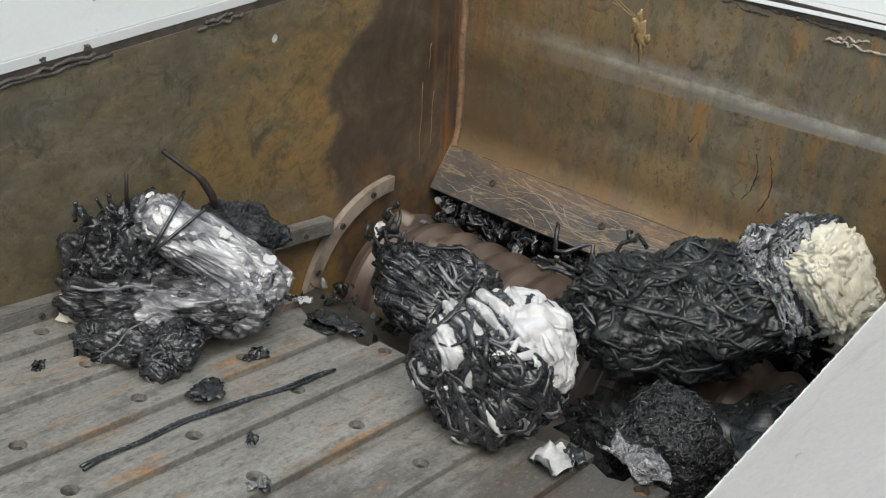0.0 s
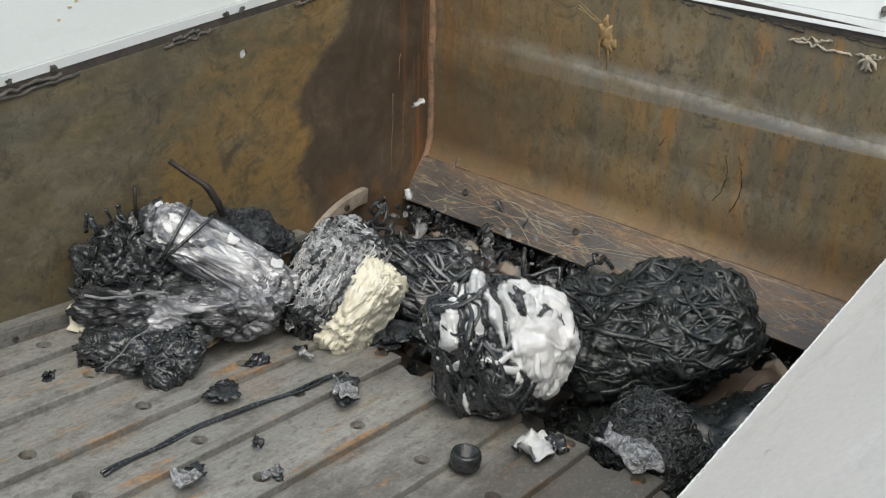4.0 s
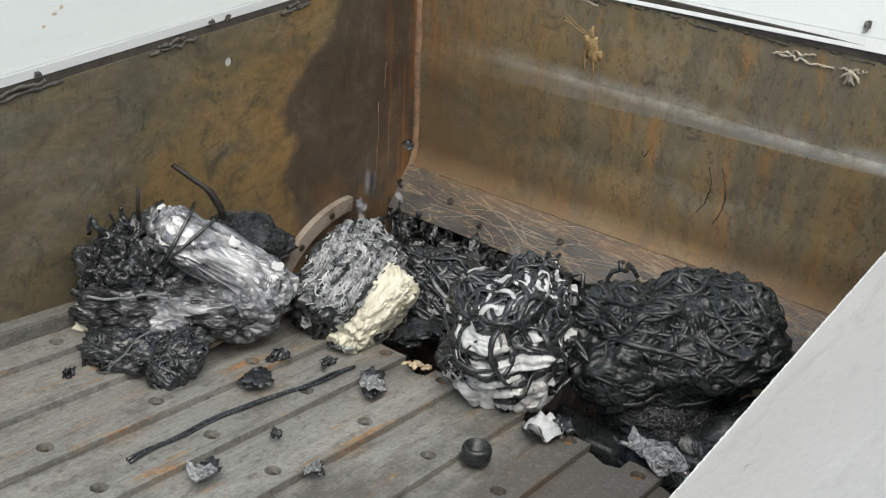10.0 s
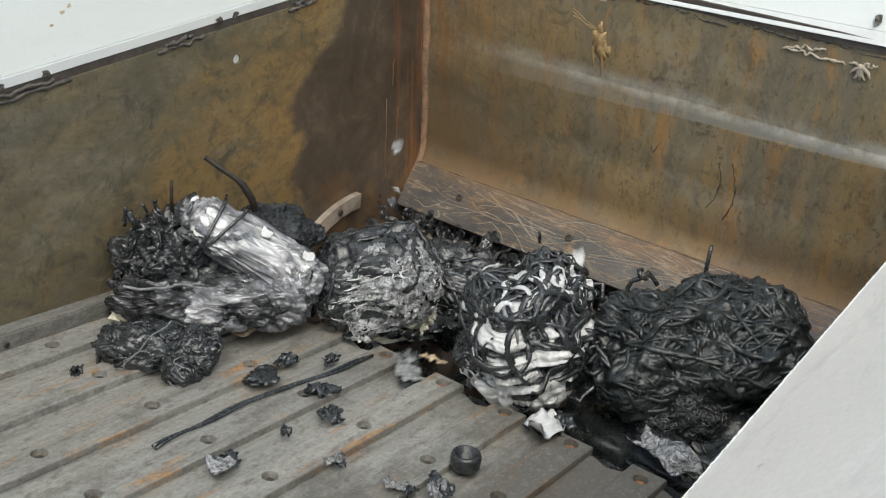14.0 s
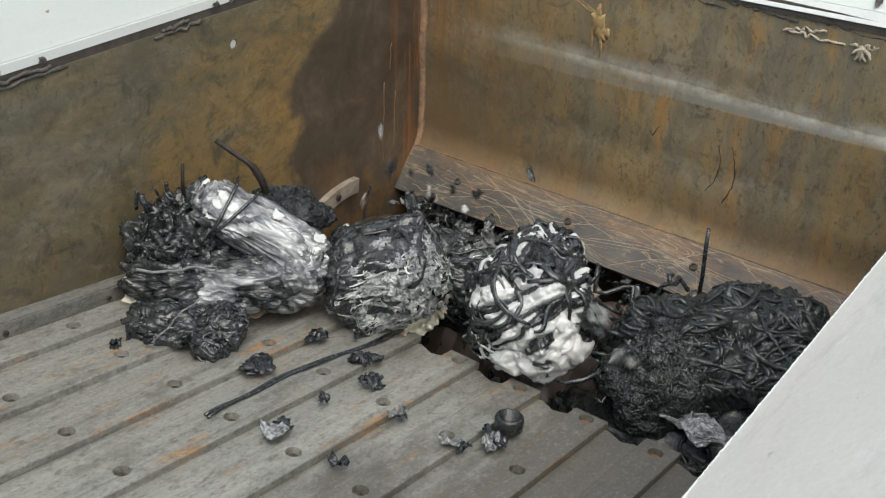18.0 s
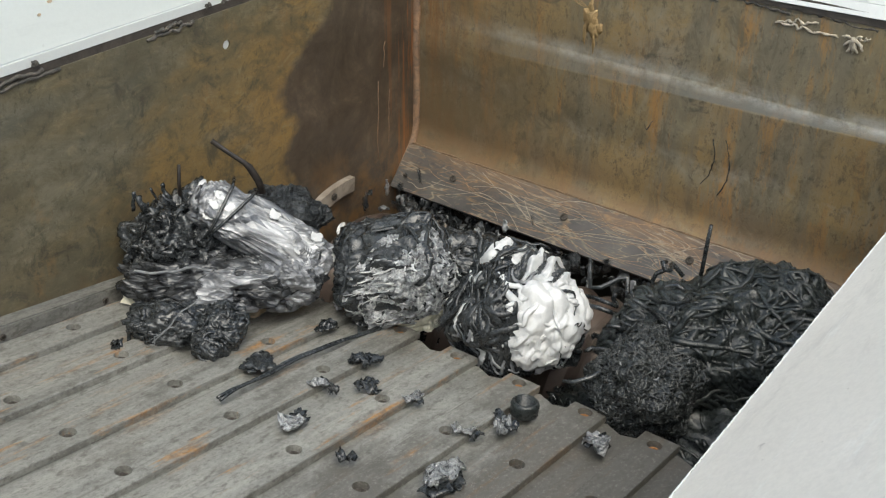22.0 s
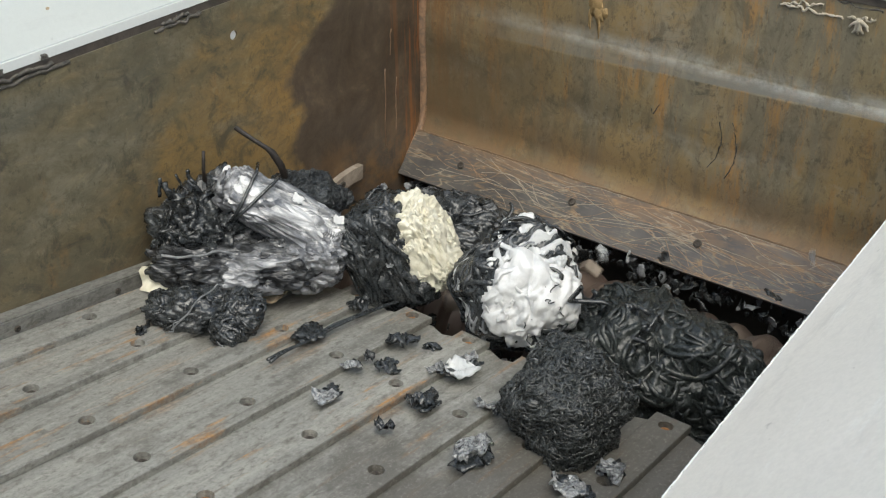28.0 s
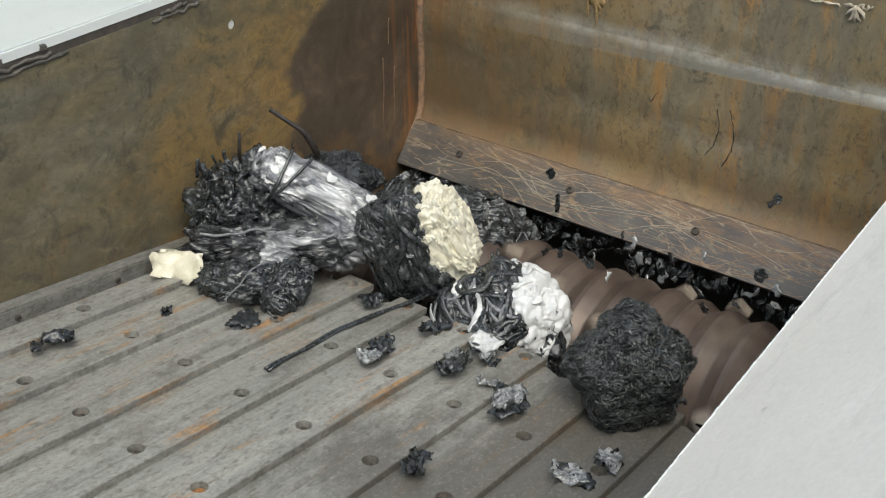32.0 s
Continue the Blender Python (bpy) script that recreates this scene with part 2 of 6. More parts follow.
def floor_steel(name, wear, tone=1.0):
    """Worn grey machine steel with rub marks along the stroke and rust where it is seldom rubbed."""
    n = Nodes(name)
    rub = n.noise(5, 6, 0.65, n.mapped((0.35, 7, 7)))
    col = n.ramp(rub, (0.30, (0.190, 0.189, 0.172)), (0.52, (0.290, 0.287, 0.263)), (0.72, (0.375, 0.367, 0.332)))
    spots = n.noise(18, 5, 0.7, n.mapped((0.8, 1.4, 1), at=(2, 3, 1)))
    col = n.mix(n.ramp(spots, (0.54, 0.0), (0.66, 0.75)), col, (0.150, 0.145, 0.130))
    grime = n.noise(55, 5, 0.75, n.mapped((0.6, 1.2, 1), at=(7, 3, 1)))
    col = n.mix(n.ramp(grime, (0.53, 0.0), (0.64, 0.7)), col, (0.105, 0.098, 0.084))
    pale = n.noise(30, 5, 0.75, n.mapped((0.10, 1.6, 1), at=(1, 9, 4)))
    col = n.mix(n.ramp(pale, (0.60, 0.0), (0.68, 0.6)), col, (0.40, 0.385, 0.345))
    rust = n.calc("MULTIPLY", n.ramp(n.noise(6.5, 6, 0.72, n.mapped((0.55, 4.5, 1), at=(5, 1, 0))), (0.55, 0.0), (0.65, 1.0)), wear)
    col = n.mix(rust, col, n.ramp(n.noise(60, 3), (0.4, (0.26, 0.150, 0.070)), (0.6, (0.46, 0.230, 0.070))))
    # blotchy grime, thickened towards the near sheet to paint in its shade
    shade_smear = n.calc("ADD", n.noise(7, 6, 0.75, n.mapped((0.6, 1, 1), at=(6, 2, 8))), n.calc("MULTIPLY", n.ramp(n.calc("MULTIPLY", n.axis(1), -1.0), (0.60, 0.0), (1.0, 1.0)), 0.40))
    col = n.mix(n.ramp(shade_smear, (0.52, 0.0), (0.70, 0.80)), col, (0.105, 0.097, 0.083))
    grit = n.noise(170, 6, 0.85, n.mapped((0.7, 1, 1), at=(3, 3, 3)))
    col = n.mix(n.ramp(grit, (0.38, 0.55), (0.49, 0.0)), col, (0.110, 0.106, 0.094))
    col = n.mix(n.ramp(grit, (0.54, 0.0), (0.68, 0.5)), col, (0.46, 0.45, 0.41))
    scrape = n.noise(70, 4, 0.7, n.mapped((0.03, 1.3, 1), at=(8, 1, 6)))
    col = n.mix(n.ramp(scrape, (0.60, 0.0), (0.66, 0.55)), col, (0.135, 0.128, 0.112))
    fine = n.noise(190, 3, 0.7, n.mapped((0.25, 1, 1)))
    if tone != 1.0:
        col = n.mix(1.0, col, (tone, tone, tone), "MULTIPLY")
    return n.done(col, n.ramp(rub, (0.3, 0.52), (0.75, 0.38)), 0.10, n.bump(fine, 0.22, 0.001), 0.5)


def paint(name, color, dirt=0.25):
    n = Nodes(name)
    a = n.noise(2.2, 5, 0.6)
    col = n.mix(n.ramp(a, (0.35, 0.0), (0.75, dirt)), color, tuple(c * 0.86 for c in color))
    scuff = n.noise(16, 6, 0.75, n.mapped((0.3, 1.0, 1.0), at=(3, 4, 1)), 0.5)
    col = n.mix(n.ramp(scuff, (0.55, 0.0), (0.68, 0.55 * dirt)), col, tuple(c * 0.62 for c in color))
    light = n.noise(24, 6, 0.8, n.mapped((0.15, 1.0, 1.0), at=(1, 7, 5)), 0.4)
    col = n.mix(n.ramp(light, (0.58, 0.0), (0.66, 0.5 * dirt)), col, tuple(min(0.9, c * 1.15) for c in color))
    specks = n.noise(70, 3, 0.6)
    col = n.mix(n.ramp(specks, (0.72, 0.0), (0.76, 0.5 * dirt)), col, (0.22, 0.19, 0.16))
    grain = n.noise(150, 5, 0.8)
    col = n.mix(n.ramp(grain, (0.40, 0.35 * dirt), (0.58, 0.0)), col, tuple(c * 0.72 for c in color))
    return n.done(col, 0.42, 0.0, n.bump(grain, 0.10 + 0.25 * dirt, 0.0012, n.bump(n.noise(14, 4), 0.12, 0.003)))


def plastic(name, lo, hi, rough=0.3, scale=30.0, spec=0.5, crease=0.35):
    """Once molten plastic: two tones, glossy, drawn into fine uneven creases."""
    n = Nodes(name)
    a = n.noise(scale, 6, 0.7, warp=0.8)
    col = n.ramp(a, (0.38, lo), (0.62, hi))
    b = n.noise(scale * 5, 4, 0.65)
    return n.done(col, n.ramp(b, (0.3, max(rough - 0.12, 0.05)), (0.7, rough + 0.14)), 0.0, n.bump(b, crease, 0.002, n.bump(a, crease + 0.1, 0.006)), spec)


def crinkle(name, lo, mid, hi, rough, metal, scale, stretch=(1, 1, 1)):
    """Creased film: flat facets that meet in sharp folds, and fine wrinkles on them."""
    n = Nodes(name)
    n.co = n.mapped(stretch)
    w = n.t.nodes.new("ShaderNodeTexNoise")
    n.put(w.inputs["Vector"], n.co)
    w.inputs["Scale"].default_value, w.inputs["Detail"].default_value = scale * 0.5, 3.0
    v = n.t.nodes.new("ShaderNodeMix")
    v.data_type, v.blend_type = "RGBA", "LINEAR_LIGHT"
    v.inputs["Factor"].default_value = 0.05
    n.put(v.inputs[6], n.co)
    n.put(v.inputs[7], w.outputs["Color"])
    a = n.noise(scale, 6, 0.72, warp=1.2)
    b = n.cells(scale, "F1", v.outputs[2])
    c = n.cells(scale * 2.7, "F1", v.outputs[2])
    h = n.calc("ADD", n.calc("ADD", n.calc("MULTIPLY", a, 0.6), b), n.calc("MULTIPLY", c, 0.45))
    col = n.ramp(a, (0.36, lo), (0.5, mid), (0.62, hi))
    return n.done(col, rough, metal, n.bump(h, 1.0, 0.016), 0.5)


M_WALL_A = wall_steel("oily_rusty_plate", True)
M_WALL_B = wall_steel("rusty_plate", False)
M_BAR = floor_steel("worn_bar_steel", 1.0)
M_BED = floor_steel("worn_bed_steel", 0.30)
M_RAIL = floor_steel("rail_steel", 0.15, 0.72)
M_SHEET = paint("white_sheet_paint", (0.72, 0.755, 0.725))
M_SHEET_GREY = paint("grey_white_sheet_paint", (0.85, 0.81, 0.735), 0.85)
M_LIP = paint("white_lip_paint", (0.74, 0.76, 0.74), 0.3)
M_BLACK = plastic("black_plastic", (0.015, 0.017, 0.018), (0.040, 0.045, 0.048), 0.22, 30, 0.75, 0.32)
M_BLACK3 = plastic("duller_black_plastic", (0.014, 0.017, 0.017), (0.036, 0.042, 0.041), 0.29, 30, 0.55, 0.28)
M_BLACK2 = crinkle("creased_black_plastic", (0.013, 0.015, 0.016), (0.028, 0.031, 0.033), (0.060, 0.066, 0.070), 0.28, 0.0, 34)
M_WHITE = plastic("white_plastic", (0.60, 0.605, 0.60), (0.76, 0.765, 0.76), 0.38, 18)
M_GREYW = plastic("grey_white_plastic", (0.48, 0.495, 0.495), (0.74, 0.745, 0.735), 0.32, 18)
M_CREAM = plastic("cream_plastic", (0.66, 0.62, 0.48), (0.81, 0.785, 0.66), 0.5, 22)
M_TAN = plastic("tan_plastic", (0.50, 0.38, 0.24), (0.68, 0.56, 0.40), 0.5, 22)
M_ASH = crinkle("black_and_silver_film", (0.10, 0.105, 0.11), (0.56, 0.57, 0.58), (0.88, 0.885, 0.89), 0.28, 0.10, 52)
M_BLUE = plastic("pale_blue_plastic", (0.30, 0.48, 0.58), (0.50, 0.66, 0.74), 0.4, 30)
M_STRIP = plastic("dark_strip_steel", (0.055, 0.047, 0.040), (0.095, 0.080, 0.066), 0.5, 20)
M_DARK = plastic("dark_wet_steel", (0.035, 0.033, 0.029), (0.075, 0.068, 0.058), 0.5, 9)


def rotor_steel():
    n = Nodes("rotor_steel")
    a = n.noise(9, 5, 0.65)
    col = n.ramp(a, (0.32, (0.065, 0.048, 0.040)), (0.52, (0.130, 0.098, 0.081)), (0.72, (0.22, 0.182, 0.152)))
    return n.done(col, 0.42, 0.35, n.bump(n.noise(120, 3), 0.2, 0.001))


def scratched():
    """The wear plate: dark mill scale under a web of rusty scratches."""
    n = Nodes("scratched_wear_plate")
    col = n.ramp(n.noise(7, 6, 0.7), (0.34, (0.066, 0.064, 0.062)), (0.66, (0.135, 0.126, 0.114)))
    rise = n.calc("MULTIPLY", n.ramp(n.calc("MULTIPLY", n.axis(2), 5.0), (0.42, 0.0), (0.70, 1.0)), 0.16)
    rust = n.ramp(n.calc("ADD", rise, n.noise(10, 7, 0.8, n.mapped((1, 0.45, 2.2), at=(4, 2, 1)))), (0.55, 0.0), (0.70, 0.70))
    col = n.mix(rust, col, (0.215, 0.140, 0.082))
    for i, (sc, w) in enumerate(((6.0, 0.012), (9.0, 0.014), (13.0, 0.016), (7.5, 0.012), (17.0, 0.018))):
        v = n.calc("ABSOLUTE", n.calc("SUBTRACT", n.noise(sc, 2.5, 0.5, n.mapped((1.4, 0.30, 2.0), at=(i * 3, i, i * 2)), 1.2), 0.5))
        line = n.ramp(v, (0.0, 0.9), (w, 0.0))
        keep = n.ramp(n.noise(12, 4, 0.7, n.mapped(at=(i, 7, 2))), (0.46, 0.0), (0.58, 1.0))
        col = n.mix(n.calc("MULTIPLY", line, keep), col, (0.32, 0.205, 0.105) if i % 2 else (0.36, 0.30, 0.215))
    return n.done(col, 0.38, 0.2, n.bump(n.noise(150, 3), 0.2, 0.001))


M_ROTOR, M_WEAR = rotor_steel(), scratched()
M_SCRATCH = plastic("rusty_scratch", (0.25, 0.150, 0.080), (0.40, 0.25, 0.140), 0.6, 60)
M_SCRATCH_PALE = plastic("pale_scratch", (0.27, 0.225, 0.170), (0.42, 0.36, 0.28), 0.6, 60)
M_WELD = plastic("weld_metal", (0.050, 0.047, 0.040), (0.13, 0.115, 0.095), 0.4, 70)
M_SPATTER = plastic("tan_spatter", (0.30, 0.20, 0.085), (0.44, 0.30, 0.14), 0.55, 50)
M_PALE = plastic("pale_weld_smear", (0.42, 0.37, 0.28), (0.60, 0.54, 0.44), 0.55, 60)
M_SEAM = plastic("seam_weld", (0.17, 0.12, 0.085), (0.36, 0.22, 0.13), 0.45, 35)
M_EDGE = plastic("dull_rust", (0.13, 0.085, 0.05), (0.23, 0.15, 0.085), 0.6, 40)
M_SOCKET = plastic("dirty_bolt", (0.030, 0.026, 0.022), (0.110, 0.096, 0.080), 0.5, 120, 0.3)
M_RUST_BOLT = plastic("rusty_bolt", (0.22, 0.10, 0.035), (0.42, 0.19, 0.055), 0.6, 90)


# ---- building ----
def part(name, bm, material, parent=None, label="", smooth=None):
    """Links a bmesh as one mesh object under a thing or a part."""
    me = bpy.data.meshes.new(name)
    bm.normal_update()
    if smooth is None:
        smooth = len(bm.faces) > 60
    bm.to_mesh(me)
    bm.free()
    return mesh_part(name, me, material, parent, label, smooth)


def mesh_part(name, me, material, parent=None, label="", smooth=True):
    if not me.materials:
        me.materials.append(material)
    if smooth:
        me.polygons.foreach_set("use_smooth", [True] * len(me.polygons))
    ob = new(name, me)
    ob.parent = parent
    return tagged(ob, label)


def thing(name, m=None, label="", category="", group="", kind=""):
    ob = new(name)
    ob.empty_display_size = 0.05
    ob.matrix_basis = m or Matrix()
    return tagged(ob, label, category, group, kind)


def box(x0, x1, y0, y1, z0, z1, bevel=0.0):
    bm = bmesh.new()
    bmesh.ops.create_cube(bm, size=1.0)
    for v in bm.verts:
        v.co = Vector(((x0 + x1) / 2 + v.co.x * (x1 - x0), (y0 + y1) / 2 + v.co.y * (y1 - y0), (z0 + z1) / 2 + v.co.z * (z1 - z0)))
    if bevel:
        bmesh.ops.bevel(bm, geom=bm.edges[:], offset=bevel, segments=2, affect="EDGES")
    return bm


def lathe(profile, steps=24, axis="z"):
    """A body of revolution round an axis through the origin: (radius, height) rows."""
    bm = bmesh.new()
    rings = []
    for r, h in profile:
        ring = []
        for i in range(steps):
            a = math.tau * i / steps
            c, s = r * math.cos(a), r * math.sin(a)
            ring.append(bm.verts.new((c, s, h) if axis == "z" else (c, h, -s)))
        rings.append(ring)
    for a, b in zip(rings, rings[1:]):
        for i in range(steps):
            j = (i + 1) % steps
            bm.faces.new((a[i], a[j], b[j], b[i]))
    bm.faces.new(rings[0][::-1])
    bm.faces.new(rings[-1])
    return bm


def tube_data(verts, faces, pts, radii, sides=6, flat=1.0, outs=None):
    """Adds a closed tube along pts to verts and faces; flat: its thickness along outs against its width."""
    base, n = len(verts), len(pts)
    side = None
    for i, p in enumerate(pts):
        d = (pts[min(i + 1, n - 1)] - pts[max(i - 1, 0)])
        d = d.normalized() if d.length > 1e-9 else Vector((0, 0, 1))
        if side is None:
            side = d.orthogonal().normalized()
        side = (side - d * side.dot(d))
        side = side.normalized() if side.length > 1e-6 else d.orthogonal().normalized()
        other = d.cross(side)
        if outs:
            other = outs[i] - d * outs[i].dot(d)
            other = other.normalized() if other.length > 1e-6 else d.orthogonal().normalized()
            side = other.cross(d)
        r = radii[i] if isinstance(radii, (list, tuple)) else radii
        for k in range(sides):
            a = math.tau * k / sides
            verts.append(p + side * (r * math.cos(a)) + other * (r * flat * math.sin(a)))
    for i in range(n - 1):
        for k in range(sides):
            j = (k + 1) % sides
            faces.append((base + i * sides + k, base + i * sides + j, base + (i + 1) * sides + j, base + (i + 1) * sides + k))
    faces.append(tuple(base + k for k in range(sides))[::-1])
    faces.append(tuple(base + (n - 1) * sides + k for k in range(sides)))


def data_part(name, verts, faces, material, parent=None, label=""):
    me = bpy.data.meshes.new(name)
    me.from_pydata([tuple(v) for v in verts], [], faces)
    return mesh_part(name, me, material, parent, label)


def strand_parts(name, made, material, parent, label="", apart=300):
    """Each strand as a part of its own; those past the limit joined."""
    for v, f in made[:apart]:
        data_part(name, v, f, material, parent, label)
    if len(made) > apart:
        verts, faces = [], []
        for v, f in made[apart:]:
            base = len(verts)
            verts += v
            faces += [tuple(base + i for i in face) for face in f]
        tagged(data_part("fibre_mass", verts, faces, material, parent, label), kind="stuff")


def tube_part(name, pts, radii, material, parent=None, label="", sides=8, flat=1.0):
    v, f = [], []
    tube_data(v, f, [Vector(p) for p in pts], radii, sides, flat)
    return data_part(name, v, f, material, parent, label)


def wavy(rng, a, b, n, amp):
    """Points from a to b with a loose sideways drift."""
    a, b = Vector(a), Vector(b)
    seed = Vector((rng.random() * 50, rng.random() * 50, rng.random() * 50))
    return [a.lerp(b, i / (n - 1)) + Vector(noise.noise_vector(seed + Vector((i * 0.35, 0, 0)))) * amp * math.sin(math.pi * (0.15 + 0.7 * i / (n - 1))) for i in range(n)]


class Blob:
    """An uneven rounded body: radii along its axes and lumps of two sizes."""

    def __init__(self, radii, seed, big=0.22, small=0.07, at=(0, 0, 0), ridge=0.0, square=1.0):
        self.square = square
        self.r, self.at, self.big, self.small, self.ridge = Vector(radii), Vector(at), big, small, ridge
        self.s = Vector((seed * 7.3, seed * 3.1, seed * 5.7))

    def on(self, d, lift=0.0):
        k = 1 + self.big * noise.noise(d * 1.4 + self.s) + self.small * noise.noise(d * 5.0 + self.s)
        if self.ridge:
            k += self.ridge * (0.5 - abs(noise.noise(d * 7.0 + self.s * 2))) + self.ridge * 0.5 * (0.5 - abs(noise.noise(d * 15.0 + self.s)))
        e = Vector([math.copysign(abs(c) ** self.square, c) for c in d]) if self.square != 1.0 else d
        p = Vector((e.x * self.r.x, e.y * self.r.y, e.z * self.r.z)) * k
        return self.at + p * (1 + lift / max(p.length, 1e-6))

    def core(self, level=4):
        bm = bmesh.new()
        bmesh.ops.create_icosphere(bm, subdivisions=level, radius=1.0)
        for v in bm.verts:
            v.co = self.on(v.co.normalized())
        return bm

    def strands(self, rng, count, thick, length, steps=12, axis=(1, 0, 0), curl=0.9, keep=None, flat=0.8, sides=6, lift=0.4, patch=0.0):
        """Worm-like strands that lie on the body and run round an axis, loosely curled."""
        made = []
        ax = Vector(axis).normalized()
        done = tries = 0
        while done < count and tries < count * 8:
            tries += 1
            d = Vector((rng.gauss(0, 1), rng.gauss(0, 1), rng.gauss(0, 1))).normalized()
            if keep and not keep(d, rng):
                continue
            done += 1
            step = length / steps / max(self.r) * rng.uniform(0.6, 1.3)
            if patch:
                ax = (Vector(axis).normalized() + noise.noise_vector(d * 1.3 + self.s) * patch).normalized()
            way = ax.cross(d)
            way = way.normalized() if way.length > 0.2 else d.orthogonal().normalized()
            ph, pts, rad = rng.random() * 40, [], []
            w = thick * rng.uniform(0.6, 1.35)
            for i in range(steps + 1):
                k = i / steps
                pts.append(self.on(d, w * (lift + 0.5 * math.sin(3 * k + ph))))
                rad.append(w * (0.35 + 0.65 * math.sin(math.pi * (0.08 + 0.84 * k))) * (1 + 0.2 * noise.noise(Vector((ph, k * 6, 0)))))
                spin = curl * noise.noise(Vector((ph + k * 3.0, 1.7, ph)))
                way = (Matrix.Rotation(spin, 3, d) @ way)
                way = (way - d * way.dot(d)).normalized()
                d = (d + way * step).normalized()
            verts, faces = [], []
            tube_data(verts, faces, pts, rad, sides, flat, [self.out(p) for p in pts])
            made.append((verts, faces))
        return made

    def out(self, p):
        q = p - self.at
        return Vector((q.x / self.r.x ** 2, q.y / self.r.y ** 2, q.z / self.r.z ** 2)).normalized()


def flake(rng, size, flat=0.35, level=2):
    """A torn, crumpled scrap of film: a ragged sheet with folds and real thickness."""
    n = (4, 5, 7, 9)[level]
    s = Vector((rng.random() * 60, rng.random() * 60, rng.random() * 60))
    sx, sy, curl = rng.uniform(0.8, 1.2), rng.uniform(0.45, 0.85), rng.uniform(-1.2, 1.2)
    top, thick = [], 0.0009 + 0.02 * size
    for i in range(n):
        for j in range(n):
            x, y = 2 * i / (n - 1) - 1, 2 * j / (n - 1) - 1
            k = 1.0 / max(1.0, math.hypot(x, y) * 1.05) * (1 + 0.55 * noise.noise(Vector((x * 1.6, y * 1.6, 3)) + s))
            z = flat * (1.0 * noise.noise(Vector((x * 1.4, y * 1.4, 0)) + s) + 0.35 * noise.noise(Vector((x * 3.4, y * 3.4, 1)) + s)) + 0.35 * curl * flat * (x * x - 0.3) + 0.30 * flat * abs(noise.noise(Vector((x * 2.2, 0, y)) + s))
            jag = Vector((noise.noise(Vector((x * 5, y * 5, 2)) + s), noise.noise(Vector((y * 5, x * 5, 7)) + s), 0)) * 0.14
            top.append(Vector((x * sx * k, y * sy * k, z * 1.25)) * size * 0.5 + jag * size * 0.5)
    low = min(p.z for p in top)
    bm = bmesh.new()
    up = [bm.verts.new((p.x, p.y, p.z - low + thick)) for p in top]
    dn = [bm.verts.new((p.x * 0.97, p.y * 0.97, p.z - low)) for p in top]
    for i in range(n - 1):
        for j in range(n - 1):
            q = (i * n + j, (i + 1) * n + j, (i + 1) * n + j + 1, i * n + j + 1)
            bm.faces.new([up[a] for a in q]), bm.faces.new([dn[a] for a in q[::-1]])
    rim = [i * n for i in range(n)] + [(n - 1) * n + j for j in range(1, n)] + [i * n + n - 1 for i in range(n - 2, -1, -1)] + [j for j in range(n - 2, 0, -1)]
    for a, b in zip(rim, rim[1:] + rim[:1]):
        bm.faces.new((up[b], up[a], dn[a], dn[b]))
    return bm


